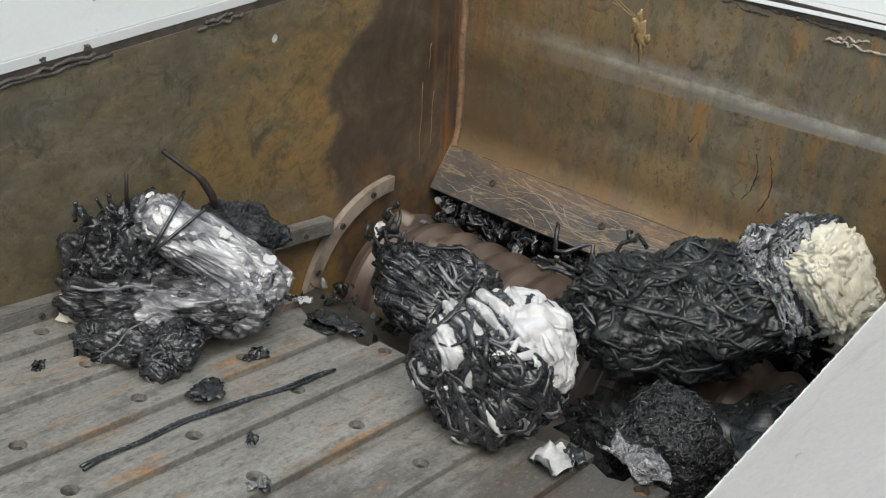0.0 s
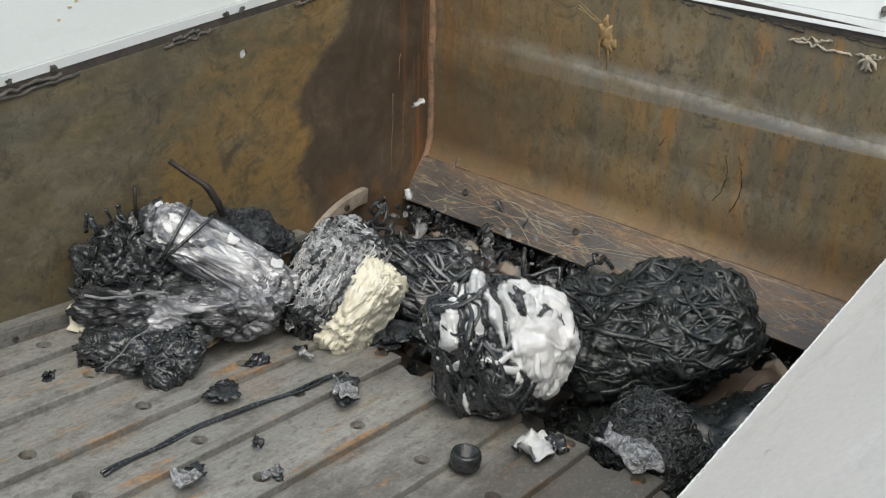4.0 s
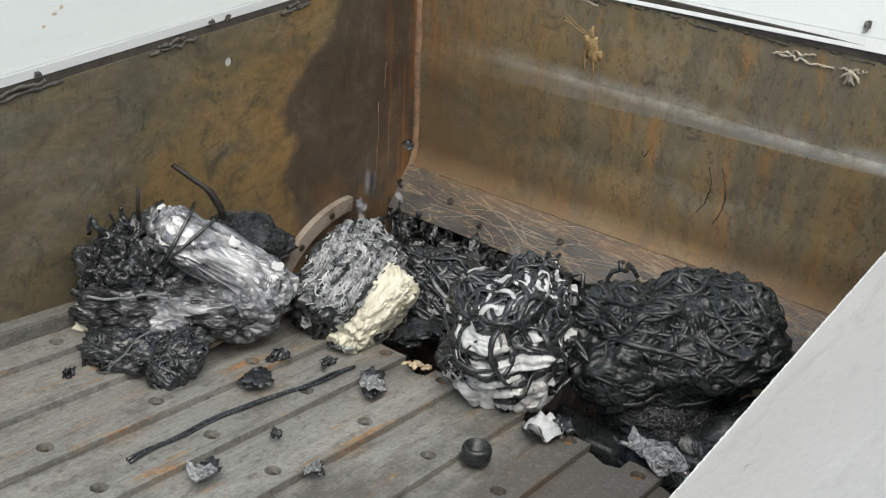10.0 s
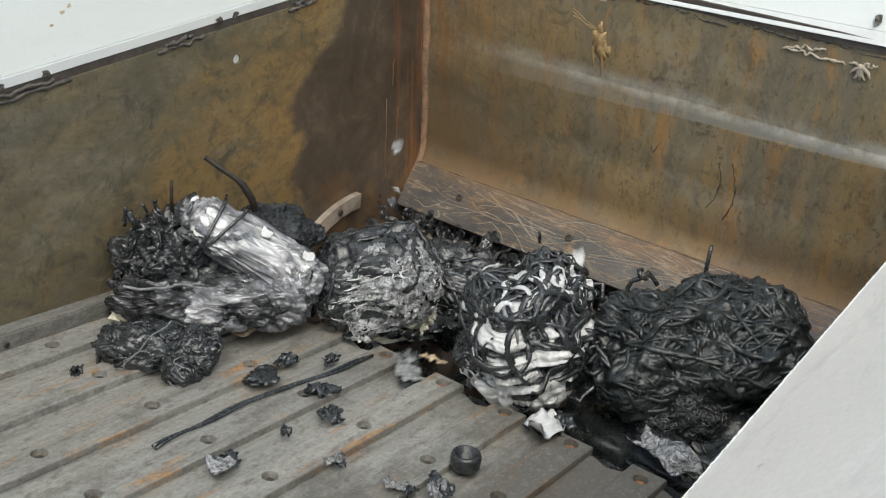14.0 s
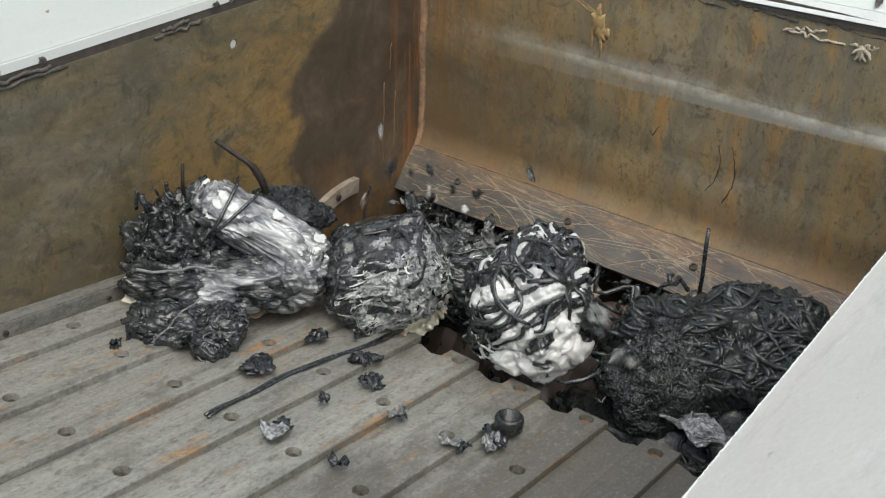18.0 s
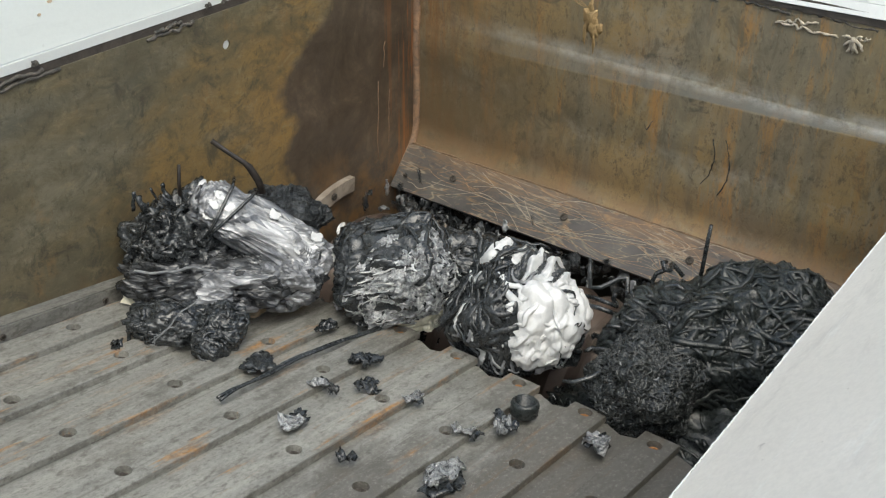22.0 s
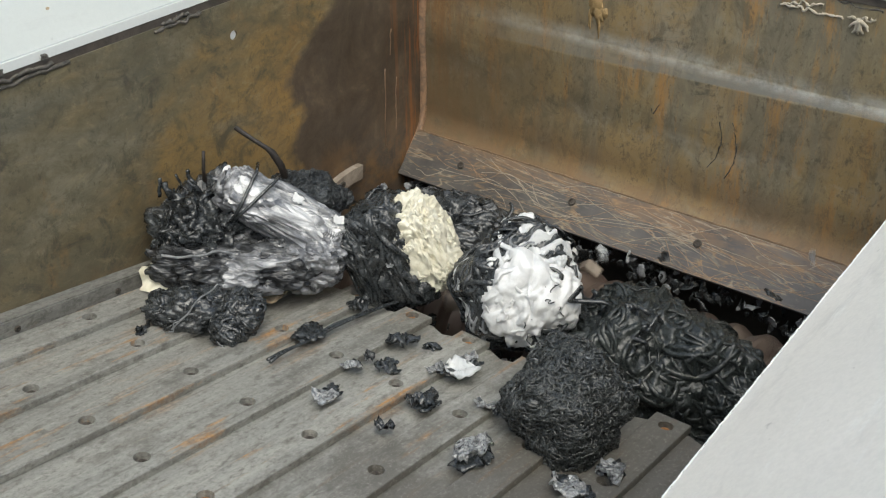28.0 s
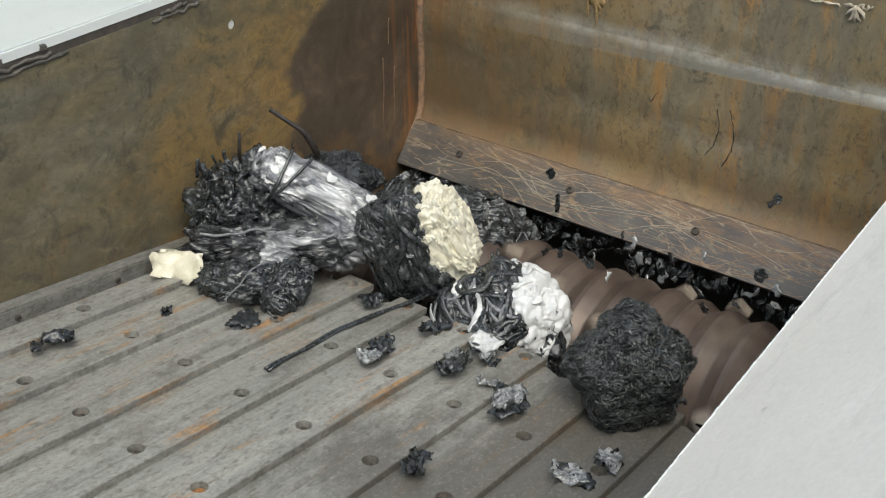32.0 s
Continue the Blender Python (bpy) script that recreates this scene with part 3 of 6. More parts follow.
# ---- the hopper's walls ----
def wall_a():
    """Side plate with one bolt hole, a darker strip along its top, weld beads under the white lip."""
    t = thing("wall_side", label="oily rust-brown steel side plate of the hopper with a dark wet stain", category="wall", kind="structure")
    hx, hz, r = -0.581, 0.545, 0.0095
    bm = bmesh.new()
    n = 24
    for face in (0.0, 0.02):
        ring = [bm.verts.new((hx + r * math.cos(math.tau * i / n), face, hz + r * math.sin(math.tau * i / n))) for i in range(n)]
        frame_ = []
        for i in range(n):
            c, s = math.cos(math.tau * i / n), math.sin(math.tau * i / n)
            k = 0.05 / max(abs(c), abs(s))
            frame_.append(bm.verts.new((hx + k * c, face, hz + k * s)))
        for i in range(n):
            j = (i + 1) % n
            bm.faces.new((ring[i], ring[j], frame_[j], frame_[i]) if face else (ring[j], ring[i], frame_[i], frame_[j]))
        if face == 0.0:
            inner = ring
        else:
            for i in range(n):
                j = (i + 1) % n
                bm.faces.new((inner[i], inner[j], ring[j], ring[i]))
    for x0, x1, z0, z1 in ((-2.6, hx - 0.05, -0.55, 0.612), (hx + 0.05, 0.03, -0.55, 0.612), (hx - 0.05, hx + 0.05, -0.55, hz - 0.05), (hx - 0.05, hx + 0.05, hz + 0.05, 0.612)):
        vs = [bm.verts.new((x, y, z)) for y in (0.0, 0.02) for x, z in ((x0, z0), (x1, z0), (x1, z1), (x0, z1))]
        bm.faces.new(vs[0:4]), bm.faces.new(vs[7:3:-1]), bm.faces.new((vs[3], vs[2], vs[6], vs[7]))
    part("plate", bm, M_WALL_A, t, smooth=False)
    part("top_strip", box(-2.6, 0.03, 0.002, 0.02, 0.612, 0.630), M_STRIP, t, "dark steel strip along the top edge")
    # added pale disc that stands for the light seen through the hole
    part("hole_light_disc", lathe([(0.0088, -0.012), (0.0088, -0.004), (0.006, -0.0034)], 18, "y"), M_LIP, t, "pale disc added in the hole for the light seen through it").matrix_basis = pose(hx, 0.0, hz, 0, 0, 180)
    rng = random.Random(11)
    for x0, x1 in ((-1.17, -0.945), (-0.765, -0.655), (-0.44, -0.36), (-1.62, -1.50)):
        for k in range(2):
            pts = wavy(rng, (x0 + k * 0.02, -0.003, 0.606 + 0.008 * k), (x1 - k * 0.03, -0.003, 0.610 + 0.008 * k), 30, 0.007)
            for p in pts:
                p.y = -0.001
            tube_part("weld_bead", pts, [0.0036 + 0.0026 * noise.noise(Vector((p.x * 90, k * 3.0, 1.0))) for p in pts], M_WELD, t, sides=7)
    # long upright scratches near the corner
    for x, z0, z1 in ((-0.148, 0.14, 0.33), (-0.108, 0.17, 0.30), (-0.122, 0.36, 0.42)):
        pts = wavy(rng, (x, -0.0006, z0), (x + 0.006, -0.0006, z1), 12, 0.006)
        for p in pts:
            p.y = -0.0005
        tube_part("scratch", pts, 0.0010, M_SEAM, t, sides=5)
    return t


def b_depth(y, z):
    """How far the end wall stands inwards: an upright plate, a shallow fold and a rounded foot."""
    fade = min(1.0, max(0.0, (-y - 0.12) / 0.50))
    q = 0.458 + 0.005 * noise.noise(Vector((y * 5.0, 0, 0))) - z
    worn = 0.85 + 0.4 * noise.noise(Vector((y * 4.0, 3.0, 1.0)))
    wide = 0.050 - 0.030 * min(1.0, max(0.0, (-y - 0.2) / 0.9))
    soft = min(1.0, max(0.0, q / wide))
    step = 0.0095 * worn * soft * (0.35 + 0.65 * fade)
    back = 0.003 * min(1.0, max(0.0, (0.40 - z) / 0.12)) * fade
    k2 = min(1.0, max(0.0, (0.290 - z) / 0.05))
    step2 = 0.003 * (k2 * k2 * (3 - 2 * k2)) * fade
    low = max(0.0, 0.190 - z)
    foot = 6.2 * low * low if low < 0.075 else 6.2 * 0.075 ** 2 + (low - 0.075) * 0.93
    dent = 0.004 * noise.noise(Vector((y * 3.0, z * 5.0, 2.0))) + 0.002 * noise.noise(Vector((y * 9.0, z * 12.0, 5.0)))
    flat = min(1.0, max(0.0, (z - 0.135) / 0.07))
    return -(step + (step2 - back) * flat + foot) + dent * (0.3 + 0.7 * flat)


def wall_b():
    t = thing("wall_end", label="rust-brown steel end plate with a shallow horizontal fold and dents", category="wall", kind="structure")
    bm = bmesh.new()
    ys = [-1.36 * i / 110 for i in range(111)]
    zs = [0.652 - 0.172 * i / 16 for i in range(16)] + [0.480 - 0.090 * i / 44 for i in range(44)] + [0.390 - 0.325 * i / 44 for i in range(45)]
    grid = [[bm.verts.new((b_depth(y, z), y, z)) for z in zs] for y in ys]
    for a, b in zip(grid, grid[1:]):
        for j in range(len(zs) - 1):
            bm.faces.new((a[j], b[j], b[j + 1], a[j + 1]))
    rim = [bm.verts.new((0.03, y, 0.652)) for y in ys]
    for i in range(110):
        bm.faces.new((grid[i][0], rim[i], rim[i + 1], grid[i + 1][0]))
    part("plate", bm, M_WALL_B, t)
    part("backing", box(0.03, 0.05, -1.36, 0.03, -0.55, 0.652), M_DARK, t)
    part("top_strip", box(-0.0025, 0.02, -1.36, 0.0, 0.640, 0.664, 0.001), M_STRIP, t, "dark steel strip along the top edge")
    rng = random.Random(5)
    # seam weld in the corner
    pts = [Vector((b_depth(-0.01, z) - 0.004, -0.004, z)) for z in [0.65 - 0.026 * i for i in range(23)]]
    tube_part("corner_weld", [p + Vector((0.001, 0, 0)) * rng.uniform(-1, 1) for p in pts], [0.008 + 0.002 * rng.random() for _ in pts], M_SEAM, t, "rusty weld seam in the corner")
    # smeared weld along the top edge
    for y0, y1, z in ((-0.38, -0.48, 0.628), (-0.50, -0.72, 0.628), (-0.70, -0.86, 0.632), (-0.84, -1.02, 0.634), (-1.0, -1.25, 0.630)):
        pts = wavy(rng, (-0.002, y0, z + 0.012), (-0.002, y1, z), 40, 0.009)
        for p in pts:
            p.x = 0.0006
        tube_part("weld_bead", pts, [0.0008 + 0.0030 * rng.random() for _ in pts], M_WELD, t, sides=6)
    for y0, y1, z0, z1 in ((-0.835, -0.915, 0.612, 0.628), (-0.84, -0.955, 0.612, 0.608), (-0.36, -0.46, 0.634, 0.622), (-0.96, -1.01, 0.612, 0.616)):
        pts = wavy(rng, (-0.003, y0, z0), (-0.003, y1, z1), 34, 0.008)
        for p in pts:
            p.x = -0.0008
        tube_part("weld_smear", pts, [0.0008 + 0.0026 * rng.random() for _ in pts], M_PALE, t, "pale smeared weld", sides=6)
    for i in range(5):
        a = radians(215 + 28 * i)
        pts = wavy(rng, (-0.003, -0.983, 0.610), (-0.003, -0.983 + 0.022 * math.cos(a), 0.610 + 0.026 * math.sin(a)), 6, 0.006)
        tube_part("weld_smear", pts, [0.0048 - 0.0006 * k for k in range(6)], M_PALE, t, sides=6)
    # dried splash with runs
    bm = bmesh.new()
    def patch(cy, cz, ry, rz, seed, n=44):
        rim = []
        for i in range(n):
            a = math.tau * i / n
            k = 1 + 0.55 * noise.noise(Vector((math.cos(a) * 1.6, math.sin(a) * 1.6, seed))) + 0.22 * noise.noise(Vector((math.cos(a) * 6, math.sin(a) * 6, seed)))
            y, z = cy + ry * k * math.cos(a), cz + rz * k * math.sin(a)
            rim.append((bm.verts.new((b_depth(y, z) - 0.0012, y, z)), bm.verts.new((b_depth(y, z) + 0.001, y, z))))
        mid = bm.verts.new((b_depth(cy, cz) - 0.0014, cy, cz))
        for (a, a2), (b, b2) in zip(rim, rim[1:] + rim[:1]):
            bm.faces.new((mid, b, a))
            bm.faces.new((a, b, b2, a2))
    for cy, cz, ry, rz, seed in ((-0.452, 0.540, 0.017, 0.024, 3.0), (-0.462, 0.515, 0.012, 0.020, 5.0), (-0.474, 0.520, 0.010, 0.010, 8.0), (-0.441, 0.502, 0.003, 0.026, 9.0), (-0.463, 0.492, 0.0028, 0.024, 12.0), (-0.452, 0.560, 0.006, 0.014, 15.0)):
        patch(cy, cz, ry, rz, seed)
    bmesh.ops.recalc_face_normals(bm, faces=bm.faces[:])
    part("dried_splash", bm, M_SPATTER, t, "dried tan splash with runs")
    for k in range(3):
        pts = wavy(rng, (-0.001, -0.445 + 0.004 * k, 0.558), (-0.001, -0.385, 0.590 - 0.006 * k), 8, 0.004)
        for p in pts:
            p.x = b_depth(p.y, p.z)
        tube_part("splash_run", pts, 0.0009, M_SPATTER, t, sides=5)
    # two bowed hairline gouges
    for pts in ([(-0.752 - 0.018 * math.sin(1.9 * k / 13) + 0.03 * (k / 13) ** 2, 0.355 - 0.105 * k / 13) for k in range(14)], [(-0.778 - 0.016 * math.sin(math.pi * k / 13), 0.36 - 0.125 * k / 13) for k in range(14)],
                [(-0.60 - 0.02 * k / 5, 0.345 - 0.012 * math.sin(k)) for k in range(6)]):
        tube_part("gouge", [(b_depth(y, z) - 0.0002, y + rng.uniform(-.0015, .0015), z) for y, z in pts], [0.0012 * rng.uniform(0.5, 1.6) for _ in pts], M_BLACK2, t, "thin black gouge", sides=5)
    return t


def wear_plate():
    """The bolted plate along the end wall's foot."""
    t = thing("wear_plate", label="dark scratched steel plate bolted along the end wall", category="wear plate")
    bm = bmesh.new()
    pts = []
    for i in range(9):
        z = 0.140 - (0.140 - 0.056) * i / 8
        pts.append((-0.032 - 0.93 * (0.140 - z), z))
    rows = [[bm.verts.new((x + d * 0.68, y, z + d * 0.73)) for x, z in pts for d in (0.0,)] for y in (-0.004, -1.3) for d in (0,)]
    back = [[bm.verts.new((x + 0.010, y, z - 0.010)) for x, z in pts] for y in (-0.004, -1.3)]
    for j in range(8):
        bm.faces.new((rows[0][j], rows[1][j], rows[1][j + 1], rows[0][j + 1]))
        bm.faces.new((back[0][j + 1], back[1][j + 1], back[1][j], back[0][j]))
    bm.faces.new((rows[0][8], rows[1][8], back[1][8], back[0][8]))
    bm.faces.new((rows[0][0], back[0][0], back[1][0], rows[1][0]))
    part("plate", bm, M_WEAR, t, smooth=False)
    for i in range(4):
        y = -0.159 - 0.302 * i
        bm = lathe([(0.0090, 0.0), (0.0090, 0.0030), (0.0068, 0.0045), (0.0050, 0.0045), (0.0045, 0.0015)], 14)
        b = part("bolt", bm, M_SOCKET, t)
        b.matrix_basis = Matrix.Translation((-0.032 - 0.93 * 0.036, y, 0.104)) @ pose(0, 0, 0, 0, -47, 0)
    # rusty scratches: long arcs, worn into dotted lines
    rng = random.Random(21)
    for i in range(64):
        y0, k0 = rng.uniform(-0.02, -1.05), rng.uniform(0.06, 0.94)
        span, bow, lean = rng.uniform(0.06, 0.34), rng.uniform(-0.40, 0.40), rng.uniform(-0.45, 0.45)
        pts, rad, n = [], [], 46
        for j in range(n):
            u = j / (n - 1)
            k = min(0.985, max(0.015, k0 + lean * (u - 0.5) + bow * math.sin(math.pi * u) + 0.05 * noise.noise(Vector((i * 3.1, u * 3, 0)))))
            z = 0.056 + 0.084 * k
            pts.append(Vector((-0.032 - 0.93 * (0.140 - z) + 0.0002, y0 - span * u, z)))
            rad.append(0.00110 * (0.6 + 0.4 * rng.random()) * (1.0 if j % 2 or i % 3 == 0 else 0.45))
        tube_part("scratch", pts, rad, M_SCRATCH if i % 3 else M_SCRATCH_PALE, t, sides=4)
    # rust welling out along the upper edge
    pts = [Vector((-0.030 + rng.uniform(-0.001, 0.001), -0.01 - 1.25 * j / 120, 0.1405 + 0.002 * noise.noise(Vector((j * 0.3, 0, 0))))) for j in range(121)]
    tube_part("edge_weld", pts, [0.0008 + 0.0022 * rng.random() for _ in pts], M_EDGE, t, "rusty weld along the upper edge", sides=6)
    return t


def sheets():
    """The white hopper sheets above the plates; each leans outwards."""
    s = 0.16
    def sheet(name, a, b, up, mat, lip, label):
        t = thing(name, label=label, category="hopper sheet", kind="structure")
        bm = bmesh.new()
        a, b, up = Vector(a), Vector(b), Vector(up)
        nrm = (b - a).cross(up).normalized() * 0.004
        lo = [bm.verts.new(p) for p in (a, b, b + up, a + up)]
        hi = [bm.verts.new(p + nrm) for p in (a, b, b + up, a + up)]
        bm.faces.new(lo[::-1]), bm.faces.new(hi)
        for i in range(4):
            j = (i + 1) % 4
            bm.faces.new((lo[i], lo[j], hi[j], hi[i]))
        part("sheet", bm, mat, t, smooth=False)
        return t
    ta = sheet("hopper_sheet_side", (0.25, 0.0045, 0.6452), (-2.6, 0.0045, 0.6452), (0, 0.14, 0.75), M_SHEET, True, "white painted hopper sheet above the side plate")
    part("lip", box(-2.6, 0.01, 0.0005, 0.012, 0.6275, 0.6435), M_LIP, ta, "folded white lip with chipped edge")
    tb = sheet("hopper_sheet_end", (0.0135, -1.5, 0.6855), (0.0135, 0.02, 0.6855), (0.40, 0, 0.66), M_SHEET, True, "white painted hopper sheet above the end plate")
    bm = box(0.0, 0.004, -1.5, 0.0, 0.0, 0.0242)
    bm.transform(Matrix.Translation((0.001, 0, 0.664)) @ pose(0, 0, 0, 0, 30, 0))
    part("lip", bm, M_LIP, tb, "folded white lip with chipped edge")
    tb.matrix_basis = Matrix.Translation((-0.0075, -1.0, 0.656)) @ Matrix.Rotation(-0.026, 4, "X") @ Matrix.Translation((0, 1.0, -0.664))
    rng = random.Random(3)
    for x, z in ((-0.93, 0.715), (-0.915, 0.722), (-0.955, 0.70)):
        d = part("chip_mark", flake(rng, 0.008, 0.2, 1), M_TAN, ta)
        d.matrix_basis = Matrix.Translation((x, 0.0085 + (z - 0.664) * 0.187, z)) @ pose(0, 0, 0, 90, 0, 0)
    for x in (-1.07, -0.99, -0.62, -0.58):
        d = part("chip_mark", flake(rng, 0.016, 0.3, 1), M_WELD, ta, "chipped paint on the lip")
        d.matrix_basis = Matrix.Translation((x, -0.001, 0.6325)) @ pose(0, 0, 0, 90, 0, 0)
    d = part("chip_mark", flake(rng, 0.022, 0.2, 1), M_WELD, tb, "scraped paint")
    d.matrix_basis = Matrix.Translation((0.020, -0.99, 0.702)) @ pose(0, 0, 0, 0, -59, 0)
    tc = sheet("hopper_sheet_near", (-2.6, -1.258, 0.632), (0.3, -1.258, 0.632), (0, -0.72, 0.66), M_SHEET_GREY, False, "grey-white painted hopper sheet sloping down to a bare cut edge")
    # ragged bare rim
    pts = [(-2.6 + 2.9 * i / 1000, -1.2575 + rng.uniform(-0.0004, 0.0004), 0.6322 + rng.uniform(-0.0004, 0.0004)) for i in range(1001)]
    tube_part("cut_edge", pts, [rng.uniform(0.0005, 0.0011) for _ in pts], M_LIP, tc, "bright bare cut edge", sides=5)
    sheet("hopper_sheet_rear", (-2.35, 0.05, 0.634), (-2.35, -1.4, 0.634), (-0.3, 0, 0.7), M_SHEET, False, "white painted hopper sheet at the feeding end")
    for name, bm, lab in (("wall_near", box(-2.6, 0.03, -1.285, -1.264, -0.55, 0.626), "oily steel side plate below the near sheet"), ("wall_rear", box(-2.36, -2.34, -1.264, 0.0, 0.44, 0.63), "oily steel plate behind the ram table"),
                          ("pit_floor", box(-1.2, 0.03, -1.264, 0.0, -0.55, -0.53), "dark floor below the rotor"), ("pit_wall", box(-1.2, -0.66, -1.264, -0.0, -0.53, -0.02), "dark bed below the ram table")):
        tagged(part(name, bm, M_DARK, None, lab, False), category="wall", kind="structure")


def side_rail():
    t = thing("side_rail", label="grey steel guide rail bolted along the side plate", category="rail")
    m = Matrix.Rotation(radians(SLOPE), 4, "Y")
    bm = box(-2.45, -0.475, -0.034, -0.0005, 0.008, 0.042, 0.0025)
    bm.transform(m)
    part("bar", bm, M_RAIL, t, smooth=False)
    for i in range(9):
        b = part("bolt", lathe([(0.0060, 0), (0.0060, 0.003), (0.0045, 0.004), (0.0032, 0.004), (0.0030, 0.001)], 12), M_SOCKET, t)
        b.matrix_basis = m @ Matrix.Translation((-0.56 - 0.207 * i, -0.0335, 0.022)) @ pose(0, 0, 0, 90, 0, 0)
    return t


def end_ring():
    """The ring segment that seals the rotor's end at the side plate."""
    t = thing("rotor_end_ring", label="pale worn steel ring segment round the rotor's end", category="ring")
    bm = bmesh.new()
    n, a0, a1 = 40, radians(84), radians(190)
    rows = []
    for i in range(n + 1):
        a = a0 + (a1 - a0) * i / n
        rows.append([bm.verts.new((ROTOR[0] + r * math.cos(a), y, ROTOR[1] + r * math.sin(a))) for r, y in ((0.274, -0.002), (0.274, -0.018), (0.240, -0.018), (0.240, -0.002))])
    for p, q in zip(rows, rows[1:]):
        for k in range(4):
            j = (k + 1) % 4
            bm.faces.new((p[k], p[j], q[j], q[k]))
    bm.faces.new(rows[0][::-1]), bm.faces.new(rows[-1])
    bmesh.ops.recalc_face_normals(bm, faces=bm.faces[:])
    part("segment", bm, M_RINGS, t, smooth=False)
    for a in (100, 124, 150):
        b = part("bolt", lathe([(0.008, 0), (0.008, 0.004), (0.006, 0.005), (0.004, 0.005), (0.004, 0.001)], 12), M_SOCKET, t)
        b.matrix_basis = Matrix.Translation((ROTOR[0] + 0.257 * math.cos(radians(a)), -0.0175, ROTOR[1] + 0.257 * math.sin(radians(a)))) @ pose(0, 0, 0, 90, 0, 0)


M_RINGS = plastic("worn_ring_steel", (0.19, 0.155, 0.125), (0.35, 0.30, 0.245), 0.42, 14)
wall_a(), wall_b(), wear_plate(), sheets(), side_rail(), end_ring()


# ---- the machine: rotor and ram table ----
def make_rotor():
    t = thing("rotor", pose(ROTOR[0], 0, ROTOR[1]), "brown steel shredder rotor with grooved body and square knives", "rotor")
    prof, y, pitch = [(0.06, -0.036), (0.178, -0.036)], -0.036, 0.0650
    while y > -1.25:
        prof += [(0.178, y - 0.002), (0.191, y - pitch * 0.42), (0.191, y - pitch * 0.58), (0.178, y - pitch + 0.002)]
        y -= pitch
    prof += [(0.06, y - 0.003)]
    part("body", lathe(prof, 48, "y"), M_ROTOR, t, smooth=False)
    k = 0
    while -0.036 - 0.065 * (k + 0.5) > -1.24:
        yk = -0.036 - 0.065 * (k + 0.5)
        for j in range(2):
            a = math.tau * (k * 0.23 + j * 0.5)
            bm = box(-0.018, 0.018, -0.018, 0.018, -0.010, 0.014, 0.002)
            bm.transform(Matrix.Rotation(radians(45), 4, "Z"))
            b = part("knife", bm, M_RINGS, t, smooth=False)
            b.matrix_basis = Matrix.Rotation(a, 4, "Y") @ Matrix.Translation((0, yk, 0.193)) @ pose(0, 0, 0, 0, 40, 0)
        k += 1
    return t


FRONT = -0.6285                     # the table's front edge, along the slope, at its reference place


def bar_mesh(x0, x1, y0, y1, h, holes, r):
    """A flat bar with open counterbores; its top edges are chamfered."""
    bm = bmesh.new()
    n, c = 24, 0.0012
    ym, half = (y0 + y1) / 2, (y1 - y0) / 2 - c
    cuts = [x0] + [v for u in sorted(holes) for v in (max(x0, u - half), min(x1 - c, u + half))] + [x1 - c]
    for a, b in zip(cuts[0::2], cuts[1::2]):
        if b - a > 1e-5:
            bm.faces.new([bm.verts.new(p) for p in ((a, y0 + c, h), (b, y0 + c, h), (b, y1 - c, h), (a, y1 - c, h))])
    for u in holes:
        ring, low, rim = [], [], []
        for i in range(n):
            cs, sn = math.cos(math.tau * i / n), math.sin(math.tau * i / n)
            k = half / max(abs(cs), abs(sn))
            ring.append(bm.verts.new((u + r * cs, ym + r * sn, h)))
            low.append(bm.verts.new((u + r * 0.95 * cs, ym + r * 0.95 * sn, 0.0008)))
            rim.append(bm.verts.new((max(x0, min(x1 - c, u + k * cs)), ym + k * sn, h)))
        for i in range(n):
            j = (i + 1) % n
            bm.faces.new((ring[i], rim[i], rim[j], ring[j]))
            bm.faces.new((low[i], ring[i], ring[j], low[j]))
        bm.faces.new(low)
    for p in (((x0, y0, 0.0005), (x1, y0, 0.0005), (x1, y0, h - c), (x0, y0, h - c)), ((x0, y0, h - c), (x1, y0, h - c), (x1 - c, y0 + c, h), (x0, y0 + c, h)),
              ((x1, y0, 0.0005), (x1, y1, 0.0005), (x1, y1, h - c), (x1, y0, h - c)), ((x1, y0, h - c), (x1, y1, h - c), (x1 - c, y1 - c, h), (x1 - c, y0 + c, h)),
              ((x1, y1, 0.0005), (x0, y1, 0.0005), (x0, y1, h - c), (x1, y1, h - c)), ((x1, y1, h - c), (x0, y1, h - c), (x0, y1 - c, h), (x1 - c, y1 - c, h))):
        bm.faces.new([bm.verts.new(q) for q in p])
    return bm


